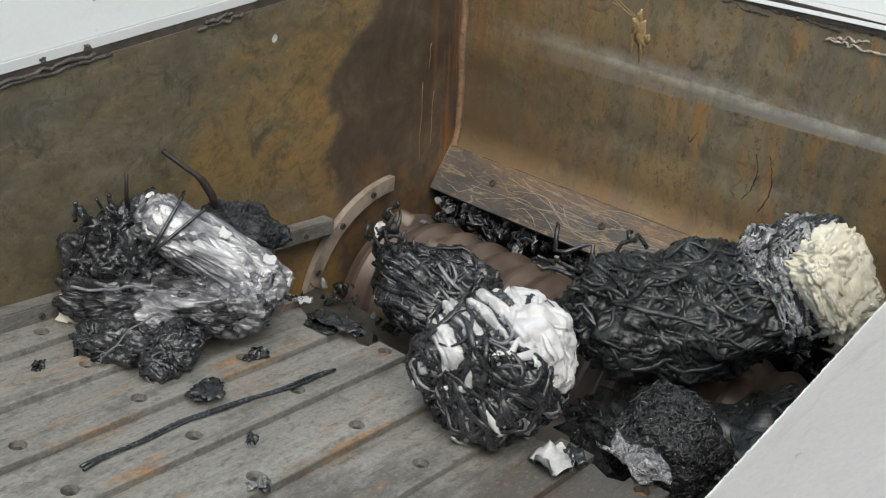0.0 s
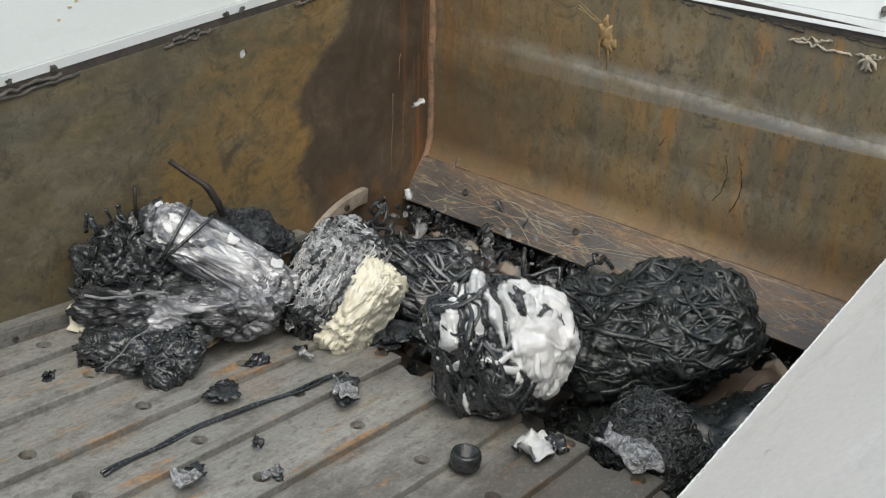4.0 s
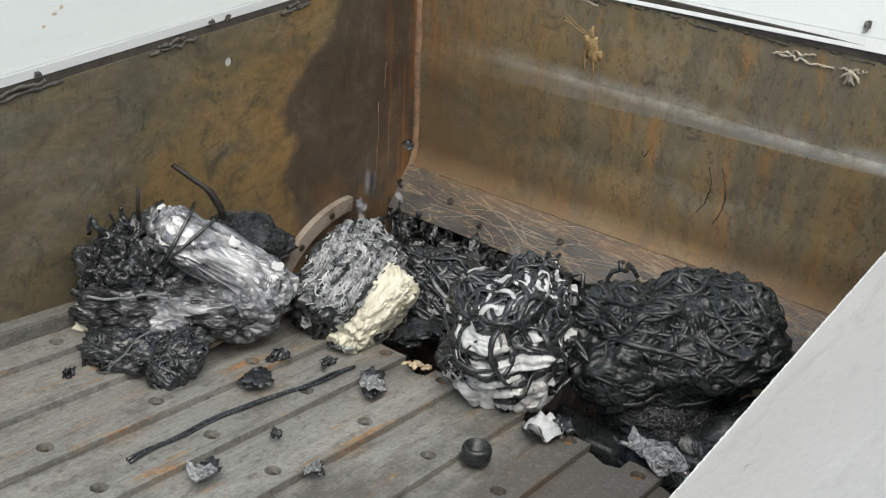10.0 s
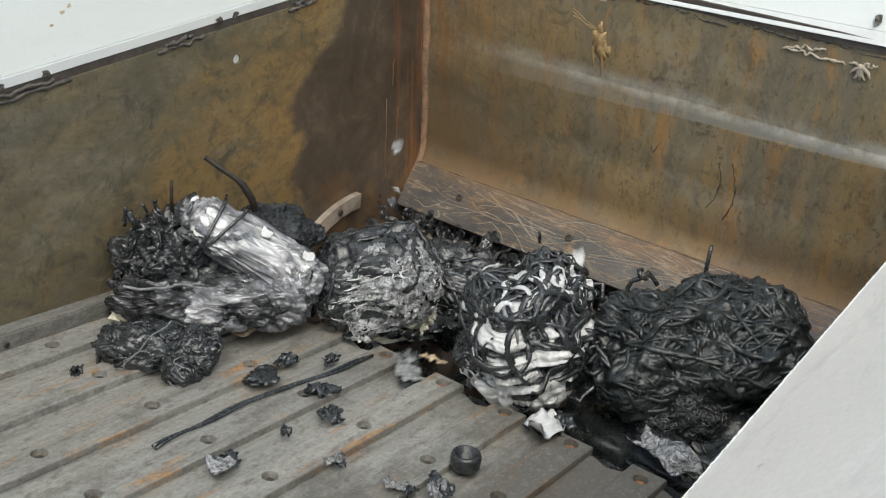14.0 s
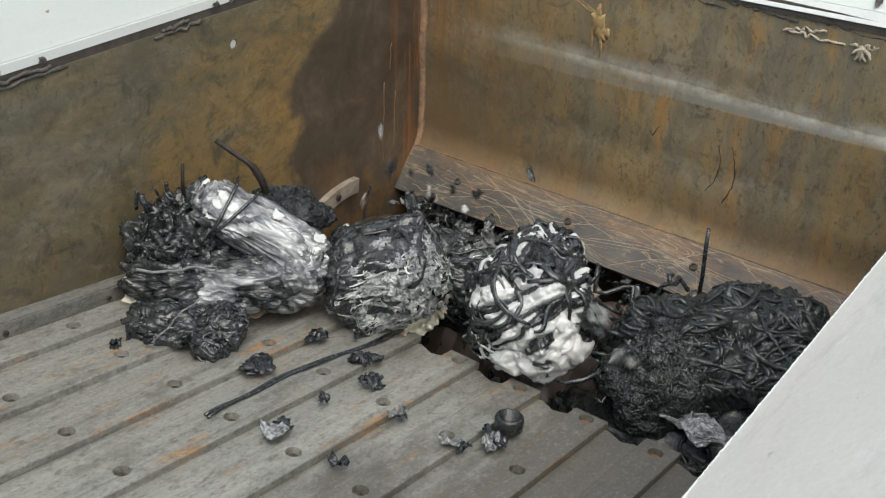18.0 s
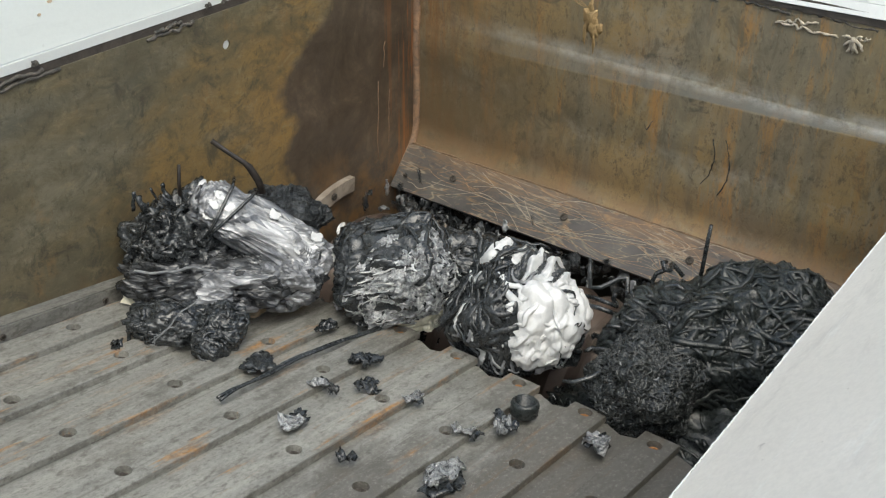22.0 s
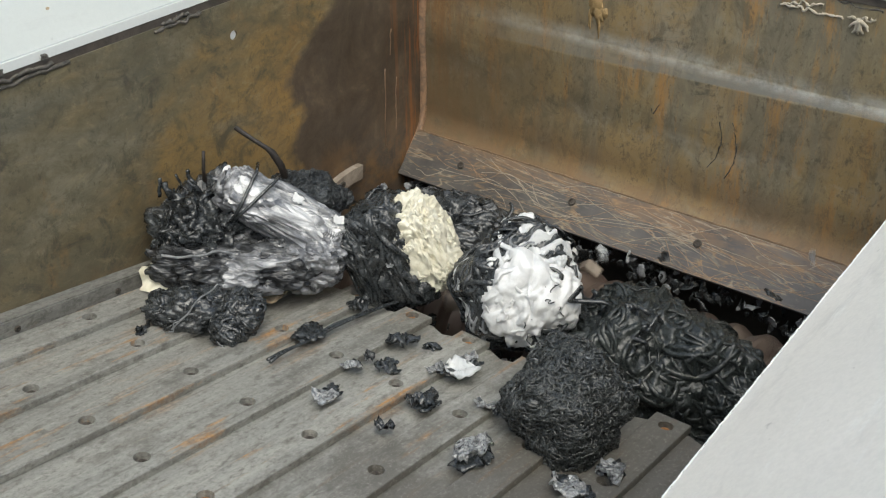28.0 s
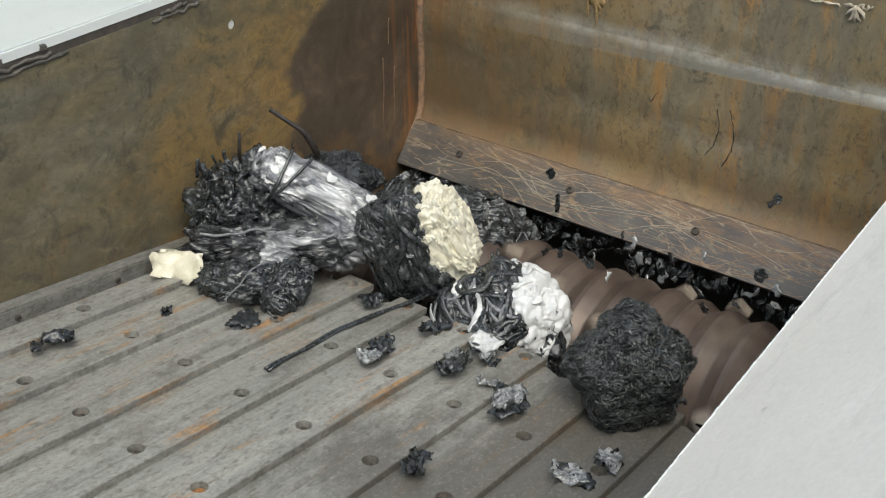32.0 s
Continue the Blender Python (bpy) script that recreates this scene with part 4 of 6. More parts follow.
def make_ram():
    t = thing("ram_table", Matrix.Rotation(radians(SLOPE), 4, "Y"), "worn grey steel ram table with bolted bars and rusty heads", "ram table")
    bm = bmesh.new()
    # bed with a shallow saw-tooth front
    front = []
    y = -0.040
    while y > -1.255:
        front += [(FRONT - 0.004, y), (FRONT - 0.018, y - 0.0325)]
        y -= 0.065
    pts = [(-2.5, -0.040)] + front + [(-2.5, -1.255)]
    top = [bm.verts.new((x, yy, 0.0)) for x, yy in pts]
    bot = [bm.verts.new((x, yy, -0.07)) for x, yy in pts]
    bm.faces.new(top[::-1]), bm.faces.new(bot)
    for i in range(len(pts)):
        j = (i + 1) % len(pts)
        bm.faces.new((top[i], top[j], bot[j], bot[i]))
    bmesh.ops.recalc_face_normals(bm, faces=bm.faces[:])
    part("bed", bm, M_BED, t, smooth=False)
    rng = random.Random(21)
    head = lathe([(0.0096, 0.0002), (0.0096, 0.0036), (0.0084, 0.0048), (0.0052, 0.0048), (0.0046, 0.0008)], 18)
    head_me = bpy.data.meshes.new("bolt")
    head.to_mesh(head_me)
    head.free()
    head_me.materials.append(M_SOCKET)
    rust_me = head_me.copy()
    rust_me.materials.clear()
    rust_me.materials.append(M_RUST_BOLT)
    for k in range(9):
        y1 = -0.098 - 0.1305 * k
        ends = FRONT + rng.uniform(-0.002, 0.006)
        holes = [FRONT - 0.022 - 0.2075 * i + rng.uniform(-0.003, 0.003) for i in range(9)]
        part("bar", bar_mesh(-2.5, ends, y1, y1 + 0.062, 0.0135, holes, 0.0128), M_BAR, t, smooth=False)
        for i, u in enumerate(holes):
            b = mesh_part("bolt", rust_me if i == 0 or (k * 5 + i * 3) % 7 == 1 else head_me, M_SOCKET, t)
            b.matrix_basis = Matrix.Translation((u, y1 + 0.031, 0.0005)) @ pose(0, 0, 0, 0, 0, rng.uniform(0, 60))
    return t


rotor, ram = make_rotor(), make_ram()


# ---- the lumps ----
def folds(blob, freq, deep, level=6, warp=0.02, fine=0.40, seed=0.0, power=0.6):
    """The blob's skin drawn into rounded folds that run where freq is low; each corner also gets its fold's sign."""
    bm = bmesh.new()
    bmesh.ops.create_icosphere(bm, subdivisions=level, radius=1.0)
    s = blob.s + Vector((seed, seed, seed))
    f = Vector(freq)
    dirs, sign = [], []
    for v in bm.verts:
        d = v.co.normalized()
        p = blob.on(d)
        q = p - blob.at
        w = q + noise.noise_vector(q * 11.0 + s) * warp + noise.noise_vector(q * 34.0 + s) * warp * 0.22
        g = Vector((w.x * f.x, w.y * f.y, w.z * f.z))
        a = noise.noise(g + s)
        b = noise.noise(g * 2.3 + s * 1.7)
        v.co = p + blob.out(p) * deep * ((2.2 * abs(a)) ** power + fine * (2.2 * abs(b)) ** power - 0.75)
        dirs.append(d)
        sign.append(a)
    return bm, dirs, sign


def split_parts(bm, picks, parent):
    """Cuts a skin into parts: rows of name, material, label and test(corner index); the last row takes the rest."""
    bm.verts.index_update()
    co = [v.co.copy() for v in bm.verts]
    bins = [[] for _ in picks]
    for fc in bm.faces:
        ids = [v.index for v in fc.verts]
        for k, (_, _, _, test) in enumerate(picks):
            if test is None or sum(1 for i in ids if test(i)) >= 2:
                bins[k].append(ids)
                break
    bm.free()
    for (name, mat, label, _), faces in zip(picks, bins):
        if faces:
            used = sorted({i for fc in faces for i in fc})
            back = {i: j for j, i in enumerate(used)}
            data_part(name, [co[i] for i in used], [tuple(back[i] for i in fc) for fc in faces], mat, parent, label)


def silver_lump():
    t = thing("plastic_lump", label="large black and silver plastic lump with loose sticks", category="plastic lump")
    rng = random.Random(1)
    b1 = Blob((0.092, 0.10, 0.090), 3, 0.34, 0.16, (-0.082, 0.01, -0.004), 0.10)
    part("core", folds(b1, (20, 20, 44), 0.016, 6, 0.045)[0], M_BLACK, t)
    strand_parts("black_strand", b1.strands(rng, 34, 0.0058, 0.13, 14, (0.3, 0.2, 1), 0.8, None, 0.30, 6, 0.3, 0.8), M_BLACK, t)
    strand_parts("thin_strand", b1.strands(rng, 40, 0.0018, 0.07, 9, (1, 0.2, 0.3), 1.8, lambda d, r: d.z > -0.2 and d.x < 0.4, 1.0, 5, 2.6), M_BLACK, t)
    b2 = Blob((0.156, 0.086, 0.050), 8, 0.30, 0.12, (-0.008, -0.055, -0.036), 0.10)
    bm, dirs, sign = folds(b2, (9, 44, 44), 0.012, 6, 0.03)
    split_parts(bm, [("pale_fold", M_FOIL, "silver twisted film", lambda i: sign[i] > 0.10 - 0.25 * dirs[i].x and dirs[i].x > -0.1), ("twisted_band", M_FOIL_DARK, "dark silver twisted film", None)], t)
    b5 = Blob((0.080, 0.064, 0.054), 9, 0.26, 0.10, (0.104, -0.046, -0.034), 0.12, 0.85)
    bm, dirs5, sign5 = folds(b5, (22, 40, 40), 0.010, 6, 0.03)
    split_parts(bm, [("dark_fold", M_FOIL_DARK, "dark silver film", lambda i: sign5[i] > 0.20), ("silver_end", M_FOIL, "creased silver film", None)], t)
    b3 = Blob((0.132, 0.066, 0.043), 5, 0.16, 0.08, (0, 0, 0), 0.06, 0.45)
    turned = pose(0.068, -0.005, 0.022, -42, 33, 0)
    bm, dirs3, sign3 = folds(b3, (8, 52, 40), 0.011, 6, 0.028, 0.5)
    holder = part("slab_core", Blob((0.10, 0.05, 0.035), 2).core(3), M_FOIL_DARK, t)
    holder.matrix_basis = turned
    split_parts(bm, [("bright_face", M_FOIL_BRIGHT, "bright silver film", lambda i: -dirs3[i].y + 0.3 * dirs3[i].x > 0.84 + 0.9 * noise.noise(dirs3[i] * 4.0) and sign3[i] < 0.12),
                     ("silver_slab", M_FOIL, "creased silver film", None)], holder)
    # white flakes that stand in for the slab's highlights
    for i in range(9):
        d = Vector((rng.uniform(-0.6, 0.9), -0.9, rng.uniform(-0.35, 0.5))).normalized()
        o = part("highlight_flake", flake(rng, rng.uniform(0.010, 0.030), 0.06, 3), M_WHITE, t, "white flake set on the film as a highlight")
        o.matrix_basis = turned @ Matrix.Translation(b3.on(d, 0.004)) @ Vector((d.x * 0.3, -1, d.z * 0.3)).to_track_quat("Z", "Y").to_matrix().to_4x4() @ pose(0, 0, 0, 0, 0, rng.uniform(-30, 30))
    b4 = Blob((0.085, 0.05, 0.050), 12, 0.25, 0.10, (0.095, 0.045, 0.035), 0.14)
    part("rear_lobe", folds(b4, (60, 60, 60), 0.006, 5)[0], M_BLACK2, t)
    tube_part("stick", [(0.075, 0.05, 0.060), (0.064, 0.05, 0.105), (0.050, 0.05, 0.132), (0.040, 0.05, 0.142), (0.018, 0.05, 0.158), (-0.014, 0.05, 0.184)], [0.0056, 0.0076, 0.0072, 0.0050, 0.0046, 0.0050], M_STICK, t, "bent dark brown stick")
    tube_part("stick", [(-0.078, 0.03, 0.07), (-0.077, 0.03, 0.105), (-0.073, 0.03, 0.145)], [0.0040, 0.0036, 0.003], M_STICK, t, "short dark stick")
    for i in range(20):
        a = Vector((rng.uniform(-0.17, -0.04), 0.0 + rng.uniform(-0.04, 0.04), rng.uniform(0.050, 0.080)))
        tube_part("stub", wavy(rng, a, a + Vector((rng.uniform(-0.03, 0.02), 0, rng.uniform(0.01, 0.04))), 6, 0.010), rng.uniform(0.0022, 0.006), M_BLACK, t, sides=6, flat=0.6)
    for i in range(16):
        o = part("torn_black_film", flake(rng, rng.uniform(0.025, 0.055), 0.5, 2), M_BLACK, t)
        o.matrix_basis = pose(rng.uniform(-0.17, -0.02), rng.uniform(-0.085, -0.02), rng.uniform(-0.02, 0.08), rng.uniform(20, 100), rng.uniform(-60, 60), rng.uniform(0, 180))
    for x0, lean in ((-0.092, 0.004), (-0.046, -0.040)):
        way = [(x0 + lean * k / 9, 0.060 - 0.120 * k / 9) for k in range(10)]
        pts = [Vector((x, 0.040 * max(0.0, abs(z) - 0.036) / 0.024 - 0.080 + 0.002 * math.sin(9 * k), z)) for k, (x, z) in enumerate(way)]
        tube_part("loop", pts, 0.0032, M_BLACK, t, "black strand across the film").matrix_basis = turned
    tube_part("loop", wavy(rng, (-0.14, -0.10, 0.0), (0.0, -0.115, 0.015), 12, 0.02), 0.0026, M_GREYB, t)
    for i in range(14):
        o = part("torn_film", flake(rng, rng.uniform(0.012, 0.030), 0.4, 2), M_WHITE if i % 3 == 0 else M_FOIL, t, "torn film edge")
        o.matrix_basis = turned @ pose(rng.uniform(-0.14, -0.08) if i < 8 else rng.uniform(0.10, 0.13), rng.uniform(-0.05, 0.05), rng.uniform(0.0, 0.04), rng.uniform(0, 180), rng.uniform(0, 180), 0)
    return t


def foil(name, lo, mid, hi, rough, metal):
    """Stretched metallised film: long soft streaks, sharp creases and fine wrinkles."""
    n = Nodes(name)
    a = n.noise(34, 6, 0.7, n.mapped((0.35, 1, 1)), 1.0)
    b = n.noise(44, 3, 0.5, n.mapped((0.30, 1, 1), at=(4, 4, 4)), 1.0)
    crease = n.calc("ABSOLUTE", n.calc("SUBTRACT", b, 0.5))
    crease2 = n.calc("ABSOLUTE", n.calc("SUBTRACT", n.noise(24, 2, 0.5, n.mapped((0.40, 1, 1), at=(1, 8, 3)), 1.2), 0.5))
    h = n.calc("ADD", n.calc("MULTIPLY", crease, 0.6), crease2)
    col = n.ramp(a, (0.36, lo), (0.5, mid), (0.64, hi))
    return n.done(col, rough, metal, n.bump(h, 0.9, 0.012), 0.5)


M_FOIL = foil("silver_film_folds", (0.09, 0.095, 0.104), (0.20, 0.205, 0.215), (0.42, 0.425, 0.435), 0.32, 0.25)
M_FOIL_BRIGHT = foil("bright_silver_film", (0.22, 0.225, 0.235), (0.44, 0.445, 0.45), (0.82, 0.82, 0.82), 0.34, 0.18)
M_FOIL_DARK = foil("dark_silver_film", (0.016, 0.017, 0.018), (0.036, 0.038, 0.041), (0.12, 0.125, 0.13), 0.24, 0.2)
M_STICK = plastic("burnt_brown", (0.013, 0.010, 0.008), (0.032, 0.025, 0.020), 0.5, 40)
M_GREYB = plastic("grey_plastic", (0.10, 0.105, 0.11), (0.30, 0.31, 0.32), 0.35, 25)
M_BALL = plastic("black_fibrous_plastic", (0.013, 0.015, 0.015), (0.048, 0.053, 0.053), 0.24, 60, 0.7)


def small_lump():
    t = thing("plastic_lump", label="small black lump of hardened plastic strands on the ram table", category="plastic lump")
    rng = random.Random(2)
    for k, (r, at) in enumerate((((0.072, 0.044, 0.030), (-0.030, 0.0, 0.006)), ((0.040, 0.040, 0.036), (0.062, -0.012, 0.004)), ((0.030, 0.030, 0.028), (0.050, -0.046, -0.010)))):
        b = Blob(r, 20 + k, 0.30, 0.16, at, 0.10)
        part("core", folds(b, (60, 60, 60), 0.006, 5, 0.03)[0], M_BLACK, t)
        strand_parts("strand", b.strands(rng, 100, 0.0032, 0.040, 9, (0.4, 1, 0.2), 2.0, None, 0.7, 6, 0.5), M_BLACK, t)
    tube_part("loose_strand", wavy(rng, (-0.05, -0.055, 0.0), (0.03, -0.02, 0.070), 10, 0.010), 0.0014, M_GREYB, t)
    tube_part("loose_strand", wavy(rng, (-0.06, -0.055, -0.01), (-0.01, -0.05, 0.030), 10, 0.014), 0.0012, M_GREYB, t)
    tube_part("loose_strand", wavy(rng, (-0.085, -0.02, 0.02), (-0.11, -0.03, -0.040), 8, 0.012), 0.0040, M_BLACK, t)
    return t


def cream_crust(seed, size, material):
    rng = random.Random(seed)
    t = thing("plastic_crust", label="curled cream plastic crust lying on the ram table", category="plastic scrap")
    bm = flake(rng, size, 0.22, 3)
    for v in bm.verts:
        v.co.z += 0.5 * (v.co.x ** 2) / size * 2
    part("crust", bm, material, t)
    return t


def zebra_lump():
    """Local +x is the white crown."""
    t = thing("plastic_lump", label="black and white marbled lump of plastic with a white crown", category="plastic lump")
    rng = random.Random(4)
    b = Blob((0.106, 0.101, 0.116), 31, 0.30, 0.10, (0, 0, 0), 0.05)
    side = Vector((0.12, 0.55, 0.78))
    bm, dirs, sign = folds(b, (58, 6, 6), 0.013, 7, 0.024, 0.30)
    def pale(i):
        k = dirs[i].dot(side) + 0.35 * noise.noise(dirs[i] * 2.2 + Vector((3, 1, 2)))
        return sign[i] > 0.03 + 0.42 * max(0.0, 0.34 - k)
    split_parts(bm, [("white_fold", M_GREYW, "broad glossy grey-white folds", pale), ("black_fold", M_BLACK, "", None)], t)
    ax = (1, 0.15, 0.1)
    def dark_side(d, r):
        return d.dot(side) < 0.35 and d.x < 0.8
    def pale_side(d, r):
        return d.dot(side) > 0.1 and d.x < 0.8
    strand_parts("black_strand", b.strands(rng, 105, 0.0062, 0.17, 18, ax, 0.7, dark_side, 0.55, 7, 0.5, 0.6), M_BLACK, t)
    strand_parts("white_strand", b.strands(rng, 44, 0.0056, 0.085, 14, ax, 1.2, dark_side, 0.40, 7, 0.5, 0.8), M_GREYW, t, "glossy grey-white strand")
    strand_parts("black_strand", b.strands(rng, 12, 0.0044, 0.14, 18, ax, 0.5, pale_side, 0.5, 7, 1.2, 0.3), M_BLACK, t)
    strand_parts("grey_strand", b.strands(rng, 24, 0.0034, 0.10, 14, ax, 0.9, dark_side, 0.5, 6, 1.4, 0.5), M_GREYB, t)
    # the white crown: a puffed torn cap on the body's end
    cap = Blob((0.056, 0.084, 0.088), 36, 0.30, 0.10, (0, 0, 0), 0.06)
    def drape(v):
        return Vector((v.x - 2.0 * v.z * v.z - 1.8 * v.y * v.y + 0.074, v.y - 0.006, v.z - 0.006))
    bm, _, _ = folds(cap, (22, 34, 14), 0.010, 6, 0.03, 0.35)
    for v in bm.verts:
        v.co = drape(v.co)
    part("white_crown", bm, M_WHITE, t, "torn white crown")
    for verts, faces in cap.strands(rng, 26, 0.0040, 0.05, 12, (0.3, 1, 0.2), 1.0, lambda d, r: d.x > 0.0, 0.4, 6, -0.3, 0.6):
        data_part("white_fold", [drape(Vector(v)) for v in verts], faces, M_WHITE, t)
    for i in range(22):
        d = Vector((rng.uniform(-0.2, 0.1), rng.gauss(0, 0.8), rng.gauss(0, 0.8))).normalized()
        o = part("white_flake", flake(rng, rng.uniform(0.014, 0.030), 0.25, 2), M_WHITE, t)
        o.matrix_basis = Matrix.Translation(drape(cap.on(d, -0.002))) @ d.to_track_quat("Z", "Y").to_matrix().to_4x4() @ pose(0, 0, 0, rng.uniform(-30, 30), rng.uniform(-30, 30), rng.uniform(0, 360))
    for i in range(7):
        d = Vector((0.9, rng.uniform(-0.6, 0.6), rng.uniform(-0.6, 0.6))).normalized()
        a = cap.on(d, 0.002)
        tube_part("hair_strand", [drape(p) for p in wavy(rng, a, a + Vector((0.002, rng.uniform(-0.03, 0.03), rng.uniform(-0.03, 0.03))), 8, 0.014)], 0.0010, M_BLACK, t, sides=5)
    low = Blob((0.060, 0.058, 0.056), 38, 0.32, 0.16, (-0.060, 0.048, -0.052), 0.10)
    bm, ldirs, lsign = folds(low, (14, 50, 50), 0.012, 6, 0.03)
    split_parts(bm, [("lobe_white_fold", M_GREYW, "glossy grey-white folds", lambda i: lsign[i] > 0.22 and ldirs[i].y > 0.0), ("lower_lobe", M_BLACK, "", None)], t)
    strand_parts("lobe_strand", low.strands(rng, 36, 0.0062, 0.13, 14, (1, 0.3, 0.2), 0.8, None, 0.5, 6, 0.6, 0.6), M_BLACK, t)
    for i in range(12):
        a = b.on(Vector((rng.uniform(-0.9, 0.1), rng.gauss(0, 0.8), rng.gauss(0, 0.8))).normalized())
        tube_part("torn_end", wavy(rng, a * 0.93, a * 1.0 + a.normalized() * rng.uniform(0.015, 0.035) + Vector((0, 0, rng.uniform(-0.02, 0.02))), 7, 0.02), [0.007, 0.0075, 0.007, 0.006, 0.0055, 0.004, 0.003], M_BLACK, t, sides=6, flat=0.6)
    return t


def tangle_lump():
    t = thing("plastic_lump", label="long glossy black tangle of extruded plastic strands above the rotor", category="plastic lump")
    rng = random.Random(6)
    for k, (r, at, ax, fq) in enumerate((((0.150, 0.115, 0.105), (-0.055, 0, -0.005), (1, 0.2, 0.3), (62, 10, 10)), ((0.135, 0.105, 0.105), (0.065, 0.01, 0.008), (0.7, 0.5, 0.7), (40, 12, 44)))):
        b = Blob(r, 44 + k, 0.28, 0.12, at, 0.06)
        part("core", folds(b, fq, 0.013, 6, 0.05)[0], M_BLACK3, t)
        strand_parts("strand", b.strands(rng, 260, 0.0050, 0.16, 16, ax, 0.55, None, 0.6, 7, 0.3, 1.4), M_BLACK3, t)
    for i in range(44):
        a = Vector((-0.14 + rng.uniform(-0.04, 0.10), rng.uniform(-0.09, 0.09), 0.05 + rng.uniform(-0.09, 0.05)))
        d = Vector((rng.uniform(-0.11, -0.02), rng.uniform(-0.06, 0.03), rng.uniform(-0.05, 0.08)))
        tube_part("loose_strand", wavy(rng, a, a + d, 9, 0.050), [0.0045] * 8 + [0.003], M_BLACK, t, sides=6)
    return t


def ball_lump():
    t = thing("plastic_lump", label="dense dull black ball of fine plastic strands", category="plastic lump")
    rng = random.Random(7)
    b = Blob((0.090, 0.086, 0.082), 52, 0.24, 0.10, (0, 0, 0), 0.05, 0.95)
    part("core", folds(b, (80, 80, 80), 0.006, 6, 0.03)[0], M_BALL, t)
    strand_parts("strand", b.strands(rng, 2300, 0.0021, 0.028, 6, (0.2, 1, 0.4), 2.8, None, 0.9, 5, 1.5), M_BALL, t, "", 0)
    strand_parts("grey_fleck", b.strands(rng, 70, 0.0014, 0.014, 5, (0.2, 1, 0.4), 2.6, None, 0.8, 5, 2.4), M_GREYB, t)
    return t


def foam_lump():
    """Local +x is the cream face."""
    t = thing("plastic_lump", label="black lump with silver-grey creases and one cream curled face", category="plastic lump")
    rng = random.Random(9)
    b = Blob((0.078, 0.090, 0.108), 61, 0.20, 0.10, (-0.026, 0, 0), 0.06, 0.75)
    shiny = Vector((-0.10, -0.72, 0.64))
    bm, dirs, sign = folds(b, (52, 52, 9), 0.010, 6, 0.018, 0.5)
    def bright(i):
        k = dirs[i].dot(shiny) + 0.5 * noise.noise(dirs[i] * 3.5)
        fleck = noise.noise(Vector((dirs[i].x * 14, dirs[i].y * 14, dirs[i].z * 6)))
        return k > 0.26 and 0.7 * sign[i] + fleck > 0.02 - 0.60 * (k - 0.3)
    split_parts(bm, [("silver_crease", M_ASH, "silver-white creases", bright), ("black_fold", M_BLACK, "", None)], t)
    strand_parts("black_strand", b.strands(rng, 70, 0.0056, 0.14, 12, (1, 0.1, 0.1), 0.35, lambda d, r: d.dot(shiny) < 0.2 and d.x < 0.5, 0.5, 6, 0.3), M_BLACK, t)
    for i in range(64):
        d = (shiny + Vector((rng.gauss(0, 0.55), rng.gauss(0, 0.55), rng.gauss(0, 0.55)))).normalized()
        o = part("silver_flake", flake(rng, rng.uniform(0.012, 0.030), 0.3, 2), M_ASH, t)
        o.matrix_basis = Matrix.Translation(b.on(d, 0.001)) @ d.to_track_quat("Z", "Y").to_matrix().to_4x4() @ pose(0, 0, 0, rng.uniform(-35, 35), rng.uniform(-35, 35), rng.uniform(0, 360))
    strand_parts("silver_streak", b.strands(rng, 200, 0.0015, 0.028, 6, (1, 0.2, 0.3), 1.0, lambda d, r: d.dot(shiny) + 0.5 * noise.noise(d * 3.5) > 0.36, 0.5, 5, 0.9), M_WHITE, t, "white streak")
    c = Blob((0.046, 0.066, 0.090), 66, 0.20, 0.12, (0.042, 0, 0.002), 0.08, 0.70)
    part("cream_face", folds(c, (70, 70, 70), 0.006, 6, 0.03, 0.6)[0], M_CREAM, t, "cream curled face")
    strand_parts("cream_curl", c.strands(rng, 190, 0.0027, 0.026, 8, (1, 0, 0), 2.6, lambda d, r: d.x > -0.2, 0.8, 6, 0.5), M_CREAM, t)
    return t


def back_lump():
    t = thing("plastic_lump", label="black ribbed lump of plastic drawn down against the rotor", category="plastic lump")
    rng = random.Random(10)
    b = Blob((0.145, 0.086, 0.088), 71, 0.30, 0.14, (0, 0, 0), 0.06)
    bm, dirs, sign = folds(b, (12, 40, 62), 0.012, 6, 0.03)
    split_parts(bm, [("grey_fold", M_GREYB, "thin grey folds", lambda i: 0.02 < sign[i] < 0.05), ("core", M_BLACK, "", None)], t)
    strand_parts("strand", b.strands(rng, 110, 0.0052, 0.19, 16, (0.25, 0.3, 1), 0.45, None, 0.5, 6, 0.4, 0.6), M_BLACK, t)
    strand_parts("grey_strand", b.strands(rng, 22, 0.0030, 0.10, 12, (0.25, 0.3, 1), 0.5, None, 0.6, 6, 1.0, 0.5), M_GREYB, t)
    for i in range(9):
        a = Vector((rng.uniform(-0.16, -0.08), rng.uniform(-0.05, 0.05), rng.uniform(0.01, 0.06)))
        tube_part("stiff_loop", wavy(rng, a, a + Vector((rng.uniform(-0.06, 0.0), rng.uniform(-0.03, 0.03), rng.uniform(0.03, 0.085))), 10, 0.045), [0.0042] * 8 + [0.0036, 0.0025], M_BLACK, t, sides=6)
    return t


